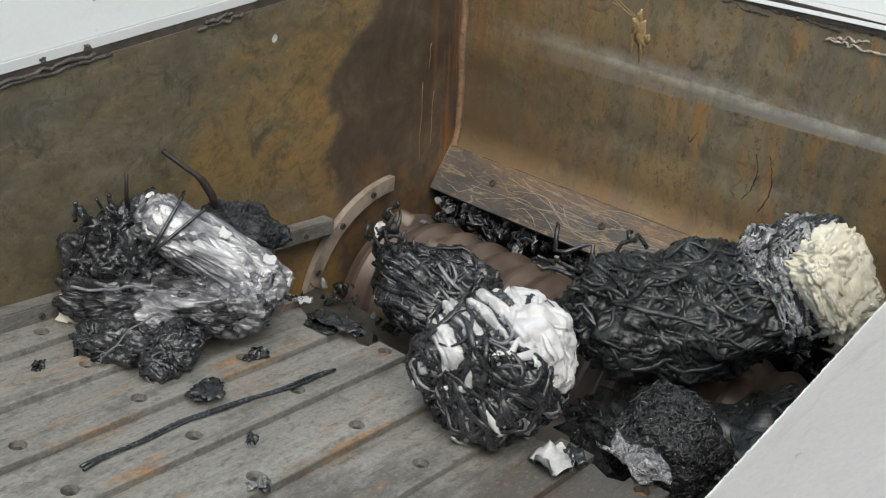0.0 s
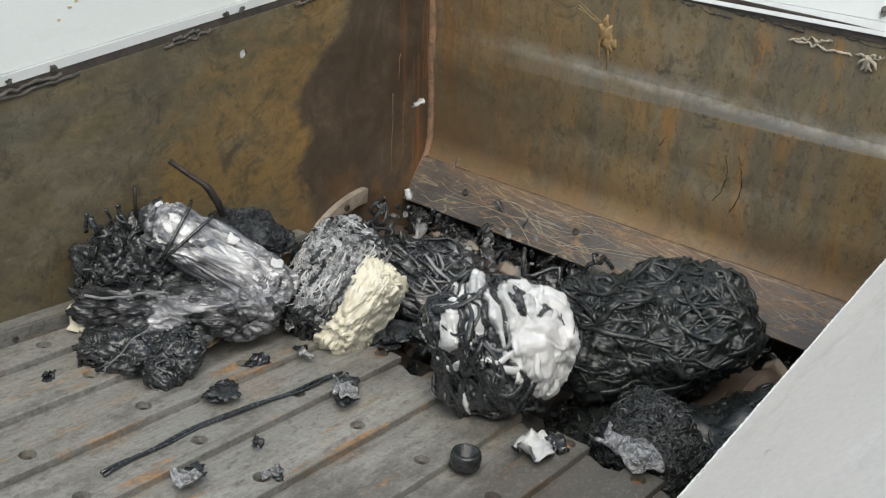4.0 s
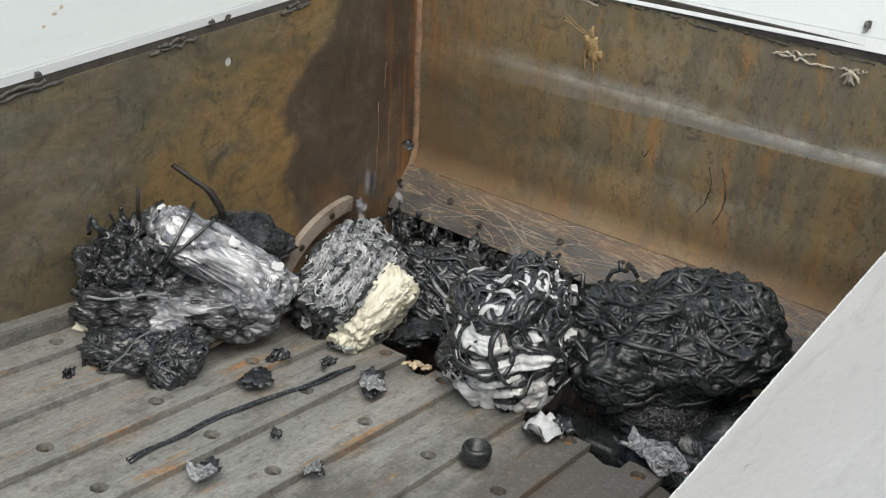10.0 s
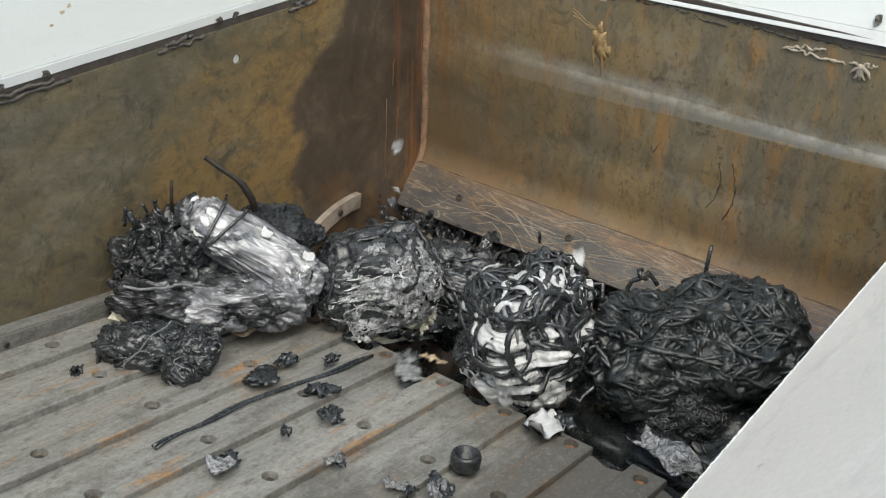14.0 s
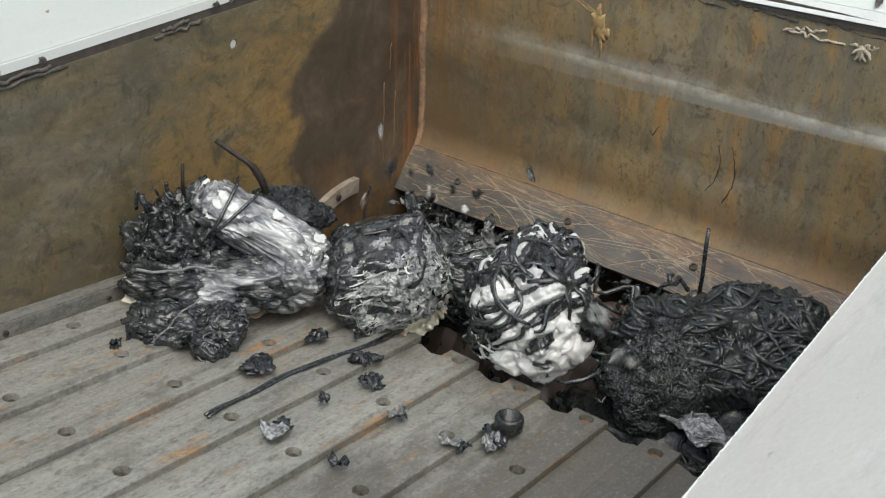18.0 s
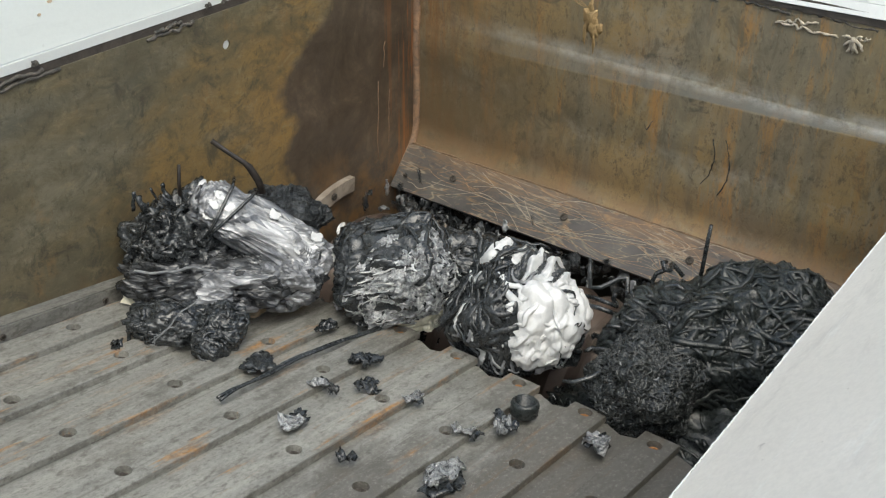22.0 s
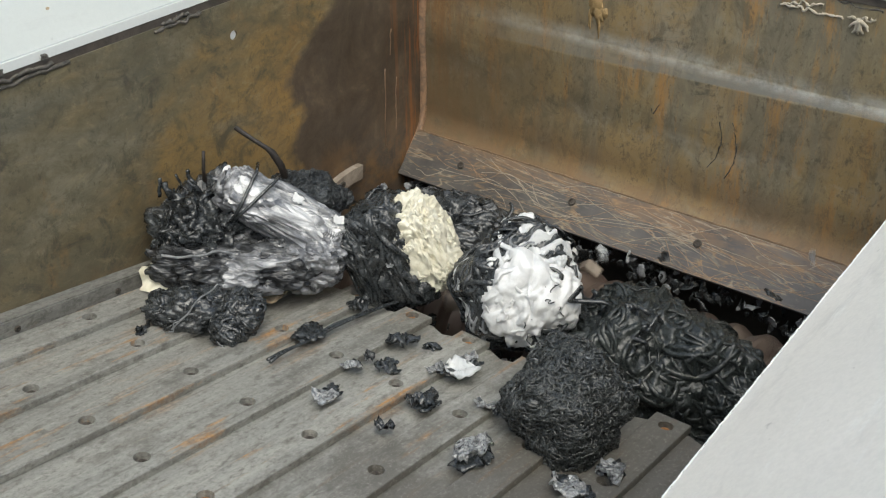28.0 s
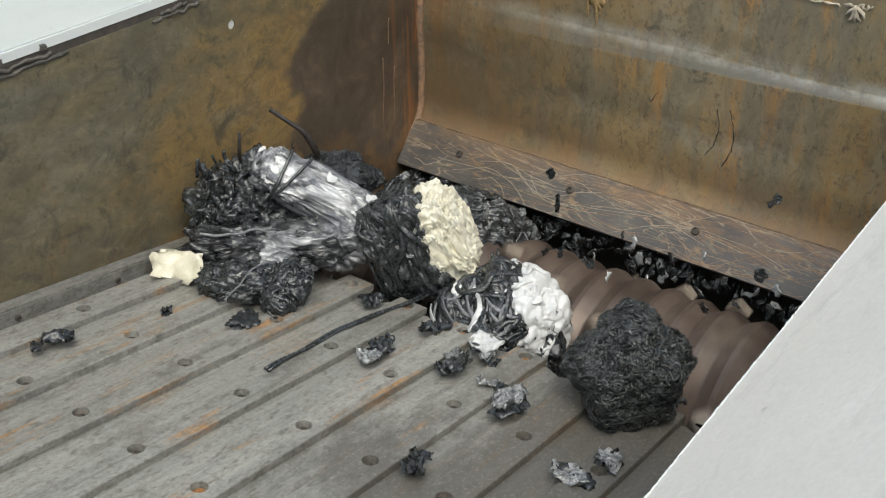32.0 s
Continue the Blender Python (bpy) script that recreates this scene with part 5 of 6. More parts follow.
def heap():
    """Strands and scraps that lie deep in the pit beside the rotor."""
    t = thing("plastic_heap", pose(-0.40, -1.08, -0.03), "heap of black plastic strands deep beside the rotor", "plastic heap")
    rng = random.Random(14)
    b = Blob((0.19, 0.17, 0.12), 81, 0.3, 0.12)
    part("core", folds(b, (36, 12, 36), 0.014, 5, 0.05)[0], M_BLACK3, t)
    strand_parts("strand", b.strands(rng, 120, 0.0058, 0.16, 13, (0.3, 1, 0.2), 1.2), M_BLACK3, t)
    low = thing("plastic_heap", pose(-0.50, -0.98, -0.035), "heap of dull black plastic strands below the table's front", "plastic heap")
    b = Blob((0.13, 0.27, 0.115), 84, 0.3, 0.14, (0, 0, 0), 0.14)
    part("core", folds(b, (44, 44, 44), 0.012, 5, 0.05)[0], M_BLACK3, low)
    strand_parts("strand", b.strands(rng, 200, 0.0046, 0.12, 12, (0.3, 1, 0.2), 1.2, None, 0.6, 6, 0.2), M_BLACK3, low)
    return t, low


silver, small, zebra, tangle, ball, foam, back = silver_lump(), small_lump(), zebra_lump(), tangle_lump(), ball_lump(), foam_lump(), back_lump()
pile, under = heap()
cream, cream2 = cream_crust(3, 0.095, M_CREAM), cream_crust(8, 0.085, M_TAN)


# ---- scraps on the ram table ----
SCRAP_MATS = {"black": (M_BLACK, "torn black plastic scrap on the ram table"), "ash": (M_ASH, "crumpled black and silver film scrap on the ram table"),
              "tan": (M_TAN, "tan plastic crumb on the ram table"), "white": (M_GREYW, "torn grey-white plastic scrap on the ram table")}


def scrap(seed, kind, size, flat=0.4):
    rng = random.Random(seed)
    mat, label = SCRAP_MATS[kind]
    t = thing("plastic_scrap", label=label, category="plastic scrap", group="scraps on the ram table")
    part("scrap", flake(rng, size * 0.84, flat * 0.9 + 0.08, 3), mat, t)
    for k in range(2):
        o = part("torn_edge", flake(rng, size * 0.55, flat, 2), M_BLACK if kind != "tan" else mat, t)
        o.matrix_basis = pose(rng.uniform(-0.45, 0.45) * size, rng.uniform(-0.3, 0.3) * size, 0.0, 0, 0, rng.uniform(0, 360))
    return t


def rubber_ring():
    t = thing("rubber_ring", label="short black rubber ring on the ram table", category="rubber ring")
    part("ring", lathe([(0.0205, 0.0), (0.0235, 0.003), (0.0240, 0.020), (0.0215, 0.026), (0.0180, 0.026), (0.0165, 0.006), (0.002, 0.005)], 28), M_BLACK3, t)
    return t


def cable():
    t = thing("cable", label="thin black twin cable lying along the ram table", category="cable")
    rng = random.Random(17)
    for k in range(2):
        pts = [Vector((0.47 * i / 30 - 0.235, 0.014 * math.sin(i / 7.0) - 0.010 * math.sin(i / 15.0) + 0.005 * k + 0.002 * math.sin(i * 0.7 + k), 0.0045 + 0.002 * math.sin(i / 2.0 + k))) for i in range(31)]
        tube_part("strand", pts, 0.0028, M_BLACK, t, sides=7)
    return t


def rear_debris():
    """Torn scraps that churn behind the rotor, between its end ring and the wear plate."""
    t = thing("plastic_heap", label="loose heap of torn black scraps churning behind the rotor", category="plastic heap")
    rng = random.Random(88)
    for i in range(70):
        k = rng.random()
        o = part("torn_scrap", flake(rng, rng.uniform(0.022, 0.055), 0.45, 2), M_BLACK if rng.random() < 0.85 else (M_GREYB if rng.random() < 0.8 else M_ASH), t)
        o.matrix_basis = Matrix.Translation((-0.185 + rng.gauss(0, 0.030), -0.09 - 0.42 * k, 0.050 + rng.uniform(-0.03, 0.035) * (1.2 - k))) @ pose(0, 0, 0, rng.uniform(0, 360), rng.uniform(0, 360), rng.uniform(0, 360))
    return t


debris = rear_debris()


def black_stick():
    t = thing("plastic_stick", label="thin straight black plastic stick standing up behind the tangle", category="plastic stick")
    tube_part("stick", [(0, 0, 0), (0.001, 0, 0.05), (0.0, 0.002, 0.10), (-0.001, 0.003, 0.145)], [0.0042, 0.004, 0.0042, 0.0036], M_BLACK, t)
    return t


stick = black_stick()
def white_chunk():
    t = thing("plastic_chunk", Matrix.Translation((-0.345, -0.055, 0.035)) @ pose(0, 0, 0, 20, -30, 40), "white plastic chunk wedged beside the rotor's end ring", "plastic scrap")
    part("chunk", flake(random.Random(77), 0.062, 0.3, 3), M_WHITE, t)


white_chunk()
ring, wire = rubber_ring(), cable()
# the thing, its stations (seconds, place along the slope and across on the table) and when it drops off
SCRAPS = [
    (scrap(1, "tan", 0.050, 0.3), [(4.8, -0.682, -0.533), (6.0, -0.668, -0.534), (9.0, -0.657, -0.530), (13.0, -0.630, -0.528)], 13.9),
    (ring, [(3.2, -0.825, -0.770), (6.0, -0.816, -0.779), (9.0, -0.796, -0.779), (13.0, -0.847, -0.768), (19.0, -0.757, -0.778), (23.0, -0.718, -0.780), (25.5, -0.712, -0.776)], 26.2),
    (scrap(2, "white", 0.095, 0.5), [(0.0, -0.715, -0.857), (2.0, -0.743, -0.846), (6.0, -0.698, -0.817), (9.0, -0.678, -0.818), (13.0, -0.655, -0.802)], 14.0),
    (scrap(3, "ash", 0.075), [(2.1, -0.812, -0.507), (6.0, -0.793, -0.514), (9.0, -0.778, -0.520), (13.0, -0.717, -0.527)], 13.9),
    (scrap(4, "black", 0.050), [(0.0, -0.838, -0.344), (6.0, -0.834, -0.346), (9.0, -0.814, -0.347), (13.0, -0.810, -0.365), (19.0, -0.772, -0.375), (23.0, -0.732, -0.363), (28.0, -0.685, -0.368), (32.0, -0.679, -0.410)], 0.0),
    (scrap(5, "black", 0.070, 0.15), [(0.0, -0.972, -0.377), (6.0, -0.935, -0.381), (9.0, -0.904, -0.383), (13.0, -0.858, -0.377), (19.0, -0.938, -0.374), (23.0, -0.917, -0.374), (28.0, -0.834, -0.376), (32.0, -0.899, -0.295)], 0.0),
    (scrap(6, "black", 0.026, 0.9), [(0.0, -1.014, -0.525), (6.0, -1.014, -0.530), (9.0, -1.004, -0.528), (13.0, -0.981, -0.527), (19.0, -0.916, -0.522), (23.0, -0.897, -0.521), (28.0, -0.828, -0.507), (32.0, -0.776, -0.521)], 0.0),
    (scrap(7, "black", 0.060, 0.5), [(12.2, -0.877, -0.466), (13.0, -0.872, -0.470), (16.5, -0.772, -0.472), (19.0, -0.798, -0.481), (23.0, -0.795, -0.489), (28.0, -0.751, -0.505), (32.0, -0.694, -0.546)], 0.0),
    (scrap(8, "black", 0.052, 0.5), [(12.2, -0.918, -0.547), (13.0, -0.914, -0.550), (16.5, -0.810, -0.537), (19.0, -0.846, -0.555), (23.0, -0.859, -0.562), (28.0, -0.836, -0.558), (32.0, -0.806, -0.533)], 0.0),
    (scrap(9, "ash", 0.040, 0.6), [(0.0, -1.086, -0.614), (6.0, -1.047, -0.593), (9.0, -1.038, -0.633), (13.0, -1.001, -0.631), (19.0, -0.854, -0.631), (23.0, -0.824, -0.629), (28.0, -0.786, -0.615), (32.0, -0.746, -0.633)], 0.0),
    (scrap(10, "ash", 0.062, 0.3), [(3.0, -1.151, -0.520), (6.0, -1.159, -0.527), (9.0, -1.164, -0.529), (13.0, -1.121, -0.522), (19.0, -1.042, -0.536), (23.0, -1.018, -0.540), (28.0, -0.980, -0.538), (32.0, -0.848, -0.531)], 0.0),
    (scrap(11, "ash", 0.045, 0.5), [(12.0, -0.973, -0.736), (13.0, -0.979, -0.737), (19.0, -0.863, -0.744), (23.0, -0.848, -0.746), (28.0, -0.820, -0.743), (32.0, -0.779, -0.729)], 0.0),
    (scrap(12, "ash", 0.070, 0.45), [(12.4, -0.945, -0.782), (13.0, -0.943, -0.782), (19.0, -0.810, -0.783), (23.0, -0.786, -0.777), (28.0, -0.811, -0.787)], 29.0),
    (scrap(13, "black", 0.034, 0.8), [(16.6, -1.031, -0.649), (19.0, -1.059, -0.662), (23.0, -1.029, -0.662), (28.0, -0.980, -0.661), (32.0, -0.795, -0.657)], 0.0),
    (scrap(14, "ash", 0.085, 0.4), [(18.4, -0.994, -0.772), (19.0, -0.983, -0.777), (23.0, -0.972, -0.800), (28.0, -0.943, -0.799), (32.0, -0.801, -0.783)], 0.0),
    (scrap(15, "ash", 0.070, 0.4), [(18.2, -0.750, -0.902), (19.0, -0.736, -0.910), (23.0, -0.727, -0.917), (28.0, -0.841, -0.980), (32.0, -0.836, -0.984)], 0.0),
    (scrap(16, "black", 0.070, 0.4), [(22.2, -0.901, -0.649), (23.0, -0.902, -0.653), (28.0, -0.876, -0.658), (32.0, -0.776, -0.655)], 0.0),
    (scrap(17, "white", 0.085, 0.3), [(22.7, -0.750, -0.682), (23.0, -0.753, -0.684), (28.0, -0.759, -0.649), (32.0, -0.677, -0.654)], 0.0),
    (scrap(18, "ash", 0.046, 0.4), [(21.6, -0.906, -0.489), (23.0, -0.904, -0.497), (28.0, -0.875, -0.506), (32.0, -0.845, -0.534)], 0.0),
    (scrap(19, "black", 0.034, 0.5), [(0.0, -1.132, -0.162), (6.0, -1.118, -0.165), (9.0, -1.123, -0.175), (13.0, -1.100, -0.169), (19.0, -1.048, -0.167), (23.0, -1.056, -0.168), (28.0, -1.038, -0.170), (32.0, -0.975, -0.177)], 0.0),
    (scrap(20, "black", 0.110, 0.22), [(0.0, -0.658, -0.344), (3.0, -0.683, -0.355), (6.0, -0.633, -0.327)], 6.9),
    (scrap(21, "white", 0.050, 0.4), [(0.0, -0.633, -0.239), (3.0, -0.652, -0.239), (6.0, -0.723, -0.395), (9.0, -0.708, -0.406), (13.0, -0.646, -0.388), (19.0, -0.623, -0.417)], 20.0),
    (scrap(22, "ash", 0.130, 0.3), [(0.0, -0.609, -0.935), (6.0, -0.613, -0.932), (9.0, -0.602, -0.969), (13.0, -0.582, -0.972), (16.5, -0.553, -0.986)], 18.5),
    (scrap(23, "black", 0.075, 0.25), [(31.3, -1.174, -0.131), (32.0, -1.165, -0.126)], 0.0),
    (scrap(24, "black", 0.060, 0.45), [(28.9, -1.086, -0.762), (32.0, -1.038, -0.780)], 0.0),
    (scrap(25, "ash", 0.075, 0.3), [(24.5, -0.875, -0.916), (28.0, -0.916, -0.948), (32.0, -0.905, -0.952)], 0.0),
    (scrap(26, "black", 0.055, 0.4), [(25.2, -0.784, -0.644), (28.0, -0.871, -0.667), (32.0, -0.743, -0.649)], 0.0),
    (scrap(27, "ash", 0.050, 0.3), [(2.6, -0.780, -0.372), (6.0, -0.725, -0.393), (9.0, -0.717, -0.407), (13.0, -0.642, -0.397)], 14.2),
    (scrap(28, "black", 0.045, 0.4), [(4.9, -0.813, -0.422), (6.0, -0.787, -0.425), (9.0, -0.767, -0.425), (13.0, -0.752, -0.413), (19.0, -0.698, -0.411), (23.0, -0.686, -0.405)], 27.2),
    (scrap(33, "black", 0.130, 0.3), [(2.9, -0.685, -0.328), (6.0, -0.633, -0.356), (9.0, -0.640, -0.384), (13.0, -0.582, -0.417), (16.5, -0.538, -0.436)], 20.2),
    (scrap(34, "black", 0.120, 0.3), [(2.9, -0.588, -0.435), (6.0, -0.556, -0.455), (9.0, -0.556, -0.457), (13.0, -0.498, -0.448)], 16.9),
    (scrap(30, "black", 0.050, 0.4), [(23.8, -0.650, -0.357), (28.0, -0.697, -0.378), (32.0, -0.683, -0.406)], 0.0),
    (scrap(31, "black", 0.040, 0.4), [(27.6, -0.723, -0.562), (32.0, -0.690, -0.550)], 0.0),
    (scrap(32, "ash", 0.045, 0.4), [(27.0, -0.693, -0.616), (28.0, -0.713, -0.634), (32.0, -0.704, -0.675)], 0.0),
    (wire, [(0.0, -1.004, -0.435), (6.0, -0.987, -0.448), (9.0, -0.990, -0.446), (13.0, -0.922, -0.428), (19.0, -0.853, -0.442), (23.0, -0.807, -0.409), (28.0, -0.725, -0.401), (32.0, -0.761, -0.445)], 0.0),
]

# ---- chips round the rotor ----
def chip(i):
    rng = random.Random(300 + i)
    mat, col = rng.choice(((M_BLACK, "black"), (M_BLACK, "black"), (M_BLACK, "black"), (M_BLACK2, "dull black"), (M_BLACK2, "dull black"), (M_ASH, "black and silver"), (M_GREYW, "grey-white"), (M_BLUE, "pale blue") if i % 5 == 0 else (M_WHITE, "white") if i % 3 == 0 else (M_GREYB, "grey")))
    return tagged(part("plastic_chip", flake(rng, rng.uniform(0.016, 0.042), 0.3, 2), mat, None, col + " plastic chip thrown up by the rotor"), category="plastic chip", group="chips over the rotor")


CHIPS = [chip(i) for i in range(76)]


def loose_chips():
    """Chips caught in the gap below the wear plate and along the table's front."""
    rng = random.Random(55)
    sets = {"black": (M_BLACK, []), "grey": (M_GREYB, [])}
    for i in range(460):
        kind = "grey" if rng.random() < 0.22 else "black"
        bm = flake(rng, rng.uniform(0.012, 0.036), 0.35, 1)
        if i < 330:
            at = (rng.uniform(-0.125, -0.055), -0.03 - 1.17 * rng.random() ** 1.5, 0.034 + rng.uniform(-0.04, 0.0))
        else:
            at = (rng.uniform(-0.62, -0.50), rng.uniform(-1.2, -0.06), rng.uniform(-0.03, 0.04))
        bm.transform(Matrix.Translation(at) @ pose(0, 0, 0, rng.uniform(0, 360), rng.uniform(0, 360), rng.uniform(0, 360)))
        sets[kind][1].append(bm)
    for kind, (mat, bms) in sets.items():
        v, f = [], []
        for bm in bms:
            base = len(v)
            bm.verts.index_update()
            v += [x.co.copy() for x in bm.verts]
            f += [tuple(base + x.index for x in fc.verts) for fc in bm.faces]
            bm.free()
        ob = data_part("loose_chips", v, f, mat)
        tagged(ob, kind + " plastic chips caught in the gaps beside the rotor", "plastic chips", kind="stuff")
    ledge = part("scraper_ledge", box(-0.085, 0.03, -1.262, -0.002, -0.30, -0.22), M_DARK, None, "dark steel ledge below the wear plate", False)
    tagged(ledge, category="ledge", kind="structure")
    bed = part("counter_knife", box(-0.66, -0.522, -1.262, -0.035, -0.12, -0.025), M_DARK, None, "dark fixed knife bar between ram table and rotor", False)
    tagged(bed, category="knife bar", kind="structure")


loose_chips()


# resting places of the pile, at the ram's reference place
SILVER_AT, SMALL_AT = (-0.761, -0.142, 0.246), (-0.934, -0.222, 0.190)
CREAM_AT, CREAM2_AT = (-0.884, -0.086, 0.176), (-0.795, -0.235, 0.148)


# ---- what moves ----
def turn(x, y, z, right, up, near, twist=0.0):
    """A pose at x, y, z whose local +x points to the given mix of right, up and towards the viewer's side."""
    way = (RIGHT * right + Vector((0, 0, 1)) * up - AWAY * near).normalized()
    base = Matrix((RIGHT, AWAY, (0, 0, 1))).transposed()
    m = RIGHT.rotation_difference(way).to_matrix() @ base @ Matrix.Rotation(radians(twist), 3, "X")
    return Matrix.Translation((x, y, z)) @ m.to_4x4()


def motions():
    # the ram's strokes: seconds, metres along the slope
    stroke = [(0, -0.137), (0.5, -0.129), (1, -0.113), (1.5, -0.093), (2, -0.077), (2.5, -0.081), (3, -0.086), (3.5, -0.085), (5.5, -0.081), (7, -0.078), (7.5, -0.058), (8, -0.042), (8.5, -0.028), (9, -0.018),
              (9.5, -0.022), (11.5, -0.024), (12, -0.024), (12.5, -0.018), (13, -0.020), (13.5, -0.045), (14, -0.050), (16.5, -0.055), (17, -0.037), (17.5, -0.014), (18, -0.007), (20.5, -0.007), (21, 0.0),
              (21.5, 0.014), (22, -0.001), (25, 0.004), (28.5, 0.005), (29, 0.022), (29.5, 0.006), (31, 0.006), (31.5, -0.006), (32, -0.008)]
    def s_at(t):
        for (t0, a), (t1, b) in zip(stroke, stroke[1:]):
            if t0 <= t <= t1:
                return a + (b - a) * (t - t0) / (t1 - t0)
        return stroke[-1][1]
    tilt = Matrix.Rotation(radians(SLOPE), 4, "Y")
    walk(ram, [(t, tilt @ Matrix.Translation((s, 0, 0))) for t, s in stroke])
    walk(rotor, [(32.0 * i / 130, pose(ROTOR[0], 0, ROTOR[1]) @ Matrix.Rotation(-radians(80 * i), 4, "Y")) for i in range(131)])
    # the pile at the side plate creeps on with the ram
    slide = [(0, -0.209, 0.0), (1, -0.171, 0.0), (2, -0.132, 0.0), (3, -0.129, 0.0), (5.5, -0.134, 0.0), (7, -0.131, 0.0), (7.5, -0.111, 0), (8, -0.087, 0), (9, -0.069, 0), (10, -0.090, 0), (11, -0.087, 0), (12, -0.083, 0),
             (13, -0.050, 0), (14, -0.034, 0), (16.5, -0.026, 0), (17.5, -0.004, 0), (19, -0.005, 0), (20.5, -0.012, 0), (21.5, 0.017, 0), (22, 0, 0), (24, 0.008, 0), (25, 0.025, 0), (28, 0.036, 0), (29, 0.044, 0),
             (30, 0.050, 0), (31, 0.072, 0), (31.5, 0.115, -0.012), (32, 0.120, -0.010)]
    up = SILVER_AT
    walk(silver, [(t, turn(*(Vector(up) + Vector((s * CA, dy, -s * SA))), 1, 0, 0)) for t, s, dy in slide])
    low = [(0, -0.173), (1, -0.143), (2, -0.103), (3, -0.112), (5.5, -0.119), (7, -0.117), (7.5, -0.098), (8, -0.084), (9, -0.062), (10, -0.074), (12, -0.073), (12.5, -0.056), (13, -0.056), (13.5, -0.087), (14, -0.064),
           (16.5, -0.054), (17.5, -0.010), (18, -0.003), (20.5, -0.003), (21.5, 0.020), (22, 0.005), (23, 0), (25, 0.011), (28, 0.019), (30, 0.036), (31, 0.052), (31.5, 0.114), (32, 0.130)]
    walk(small, [(t, turn(*(Vector(SMALL_AT) + Vector((s * CA, -0.15 * max(0, s - 0.05), -s * SA))), 1, 0, 0)) for t, s in low])
    crumb = [(0, -0.210), (1, -0.180), (2, -0.139), (3, -0.137), (7, -0.140), (7.5, -0.121), (8, -0.098), (9, -0.077), (10, -0.090), (12, -0.086), (13, -0.052), (14, -0.034), (16.5, -0.030), (17.5, -0.003), (20.5, -0.010),
             (21.5, 0.013), (22, 0.001), (25, 0.008), (28, 0.017), (29, 0.033), (32, 0.041)]
    walk(cream, [(t, turn(*(Vector(CREAM_AT) + Vector((s * CA, 0, -s * SA))), 0.95, -0.05, 0.2, 58)) for t, s in crumb])
    walk(cream2, [(t, turn(*(Vector(CREAM2_AT) + Vector((s * CA, 0, -s * SA))), 1, -0.1, 0.1)) for t, s in crumb])
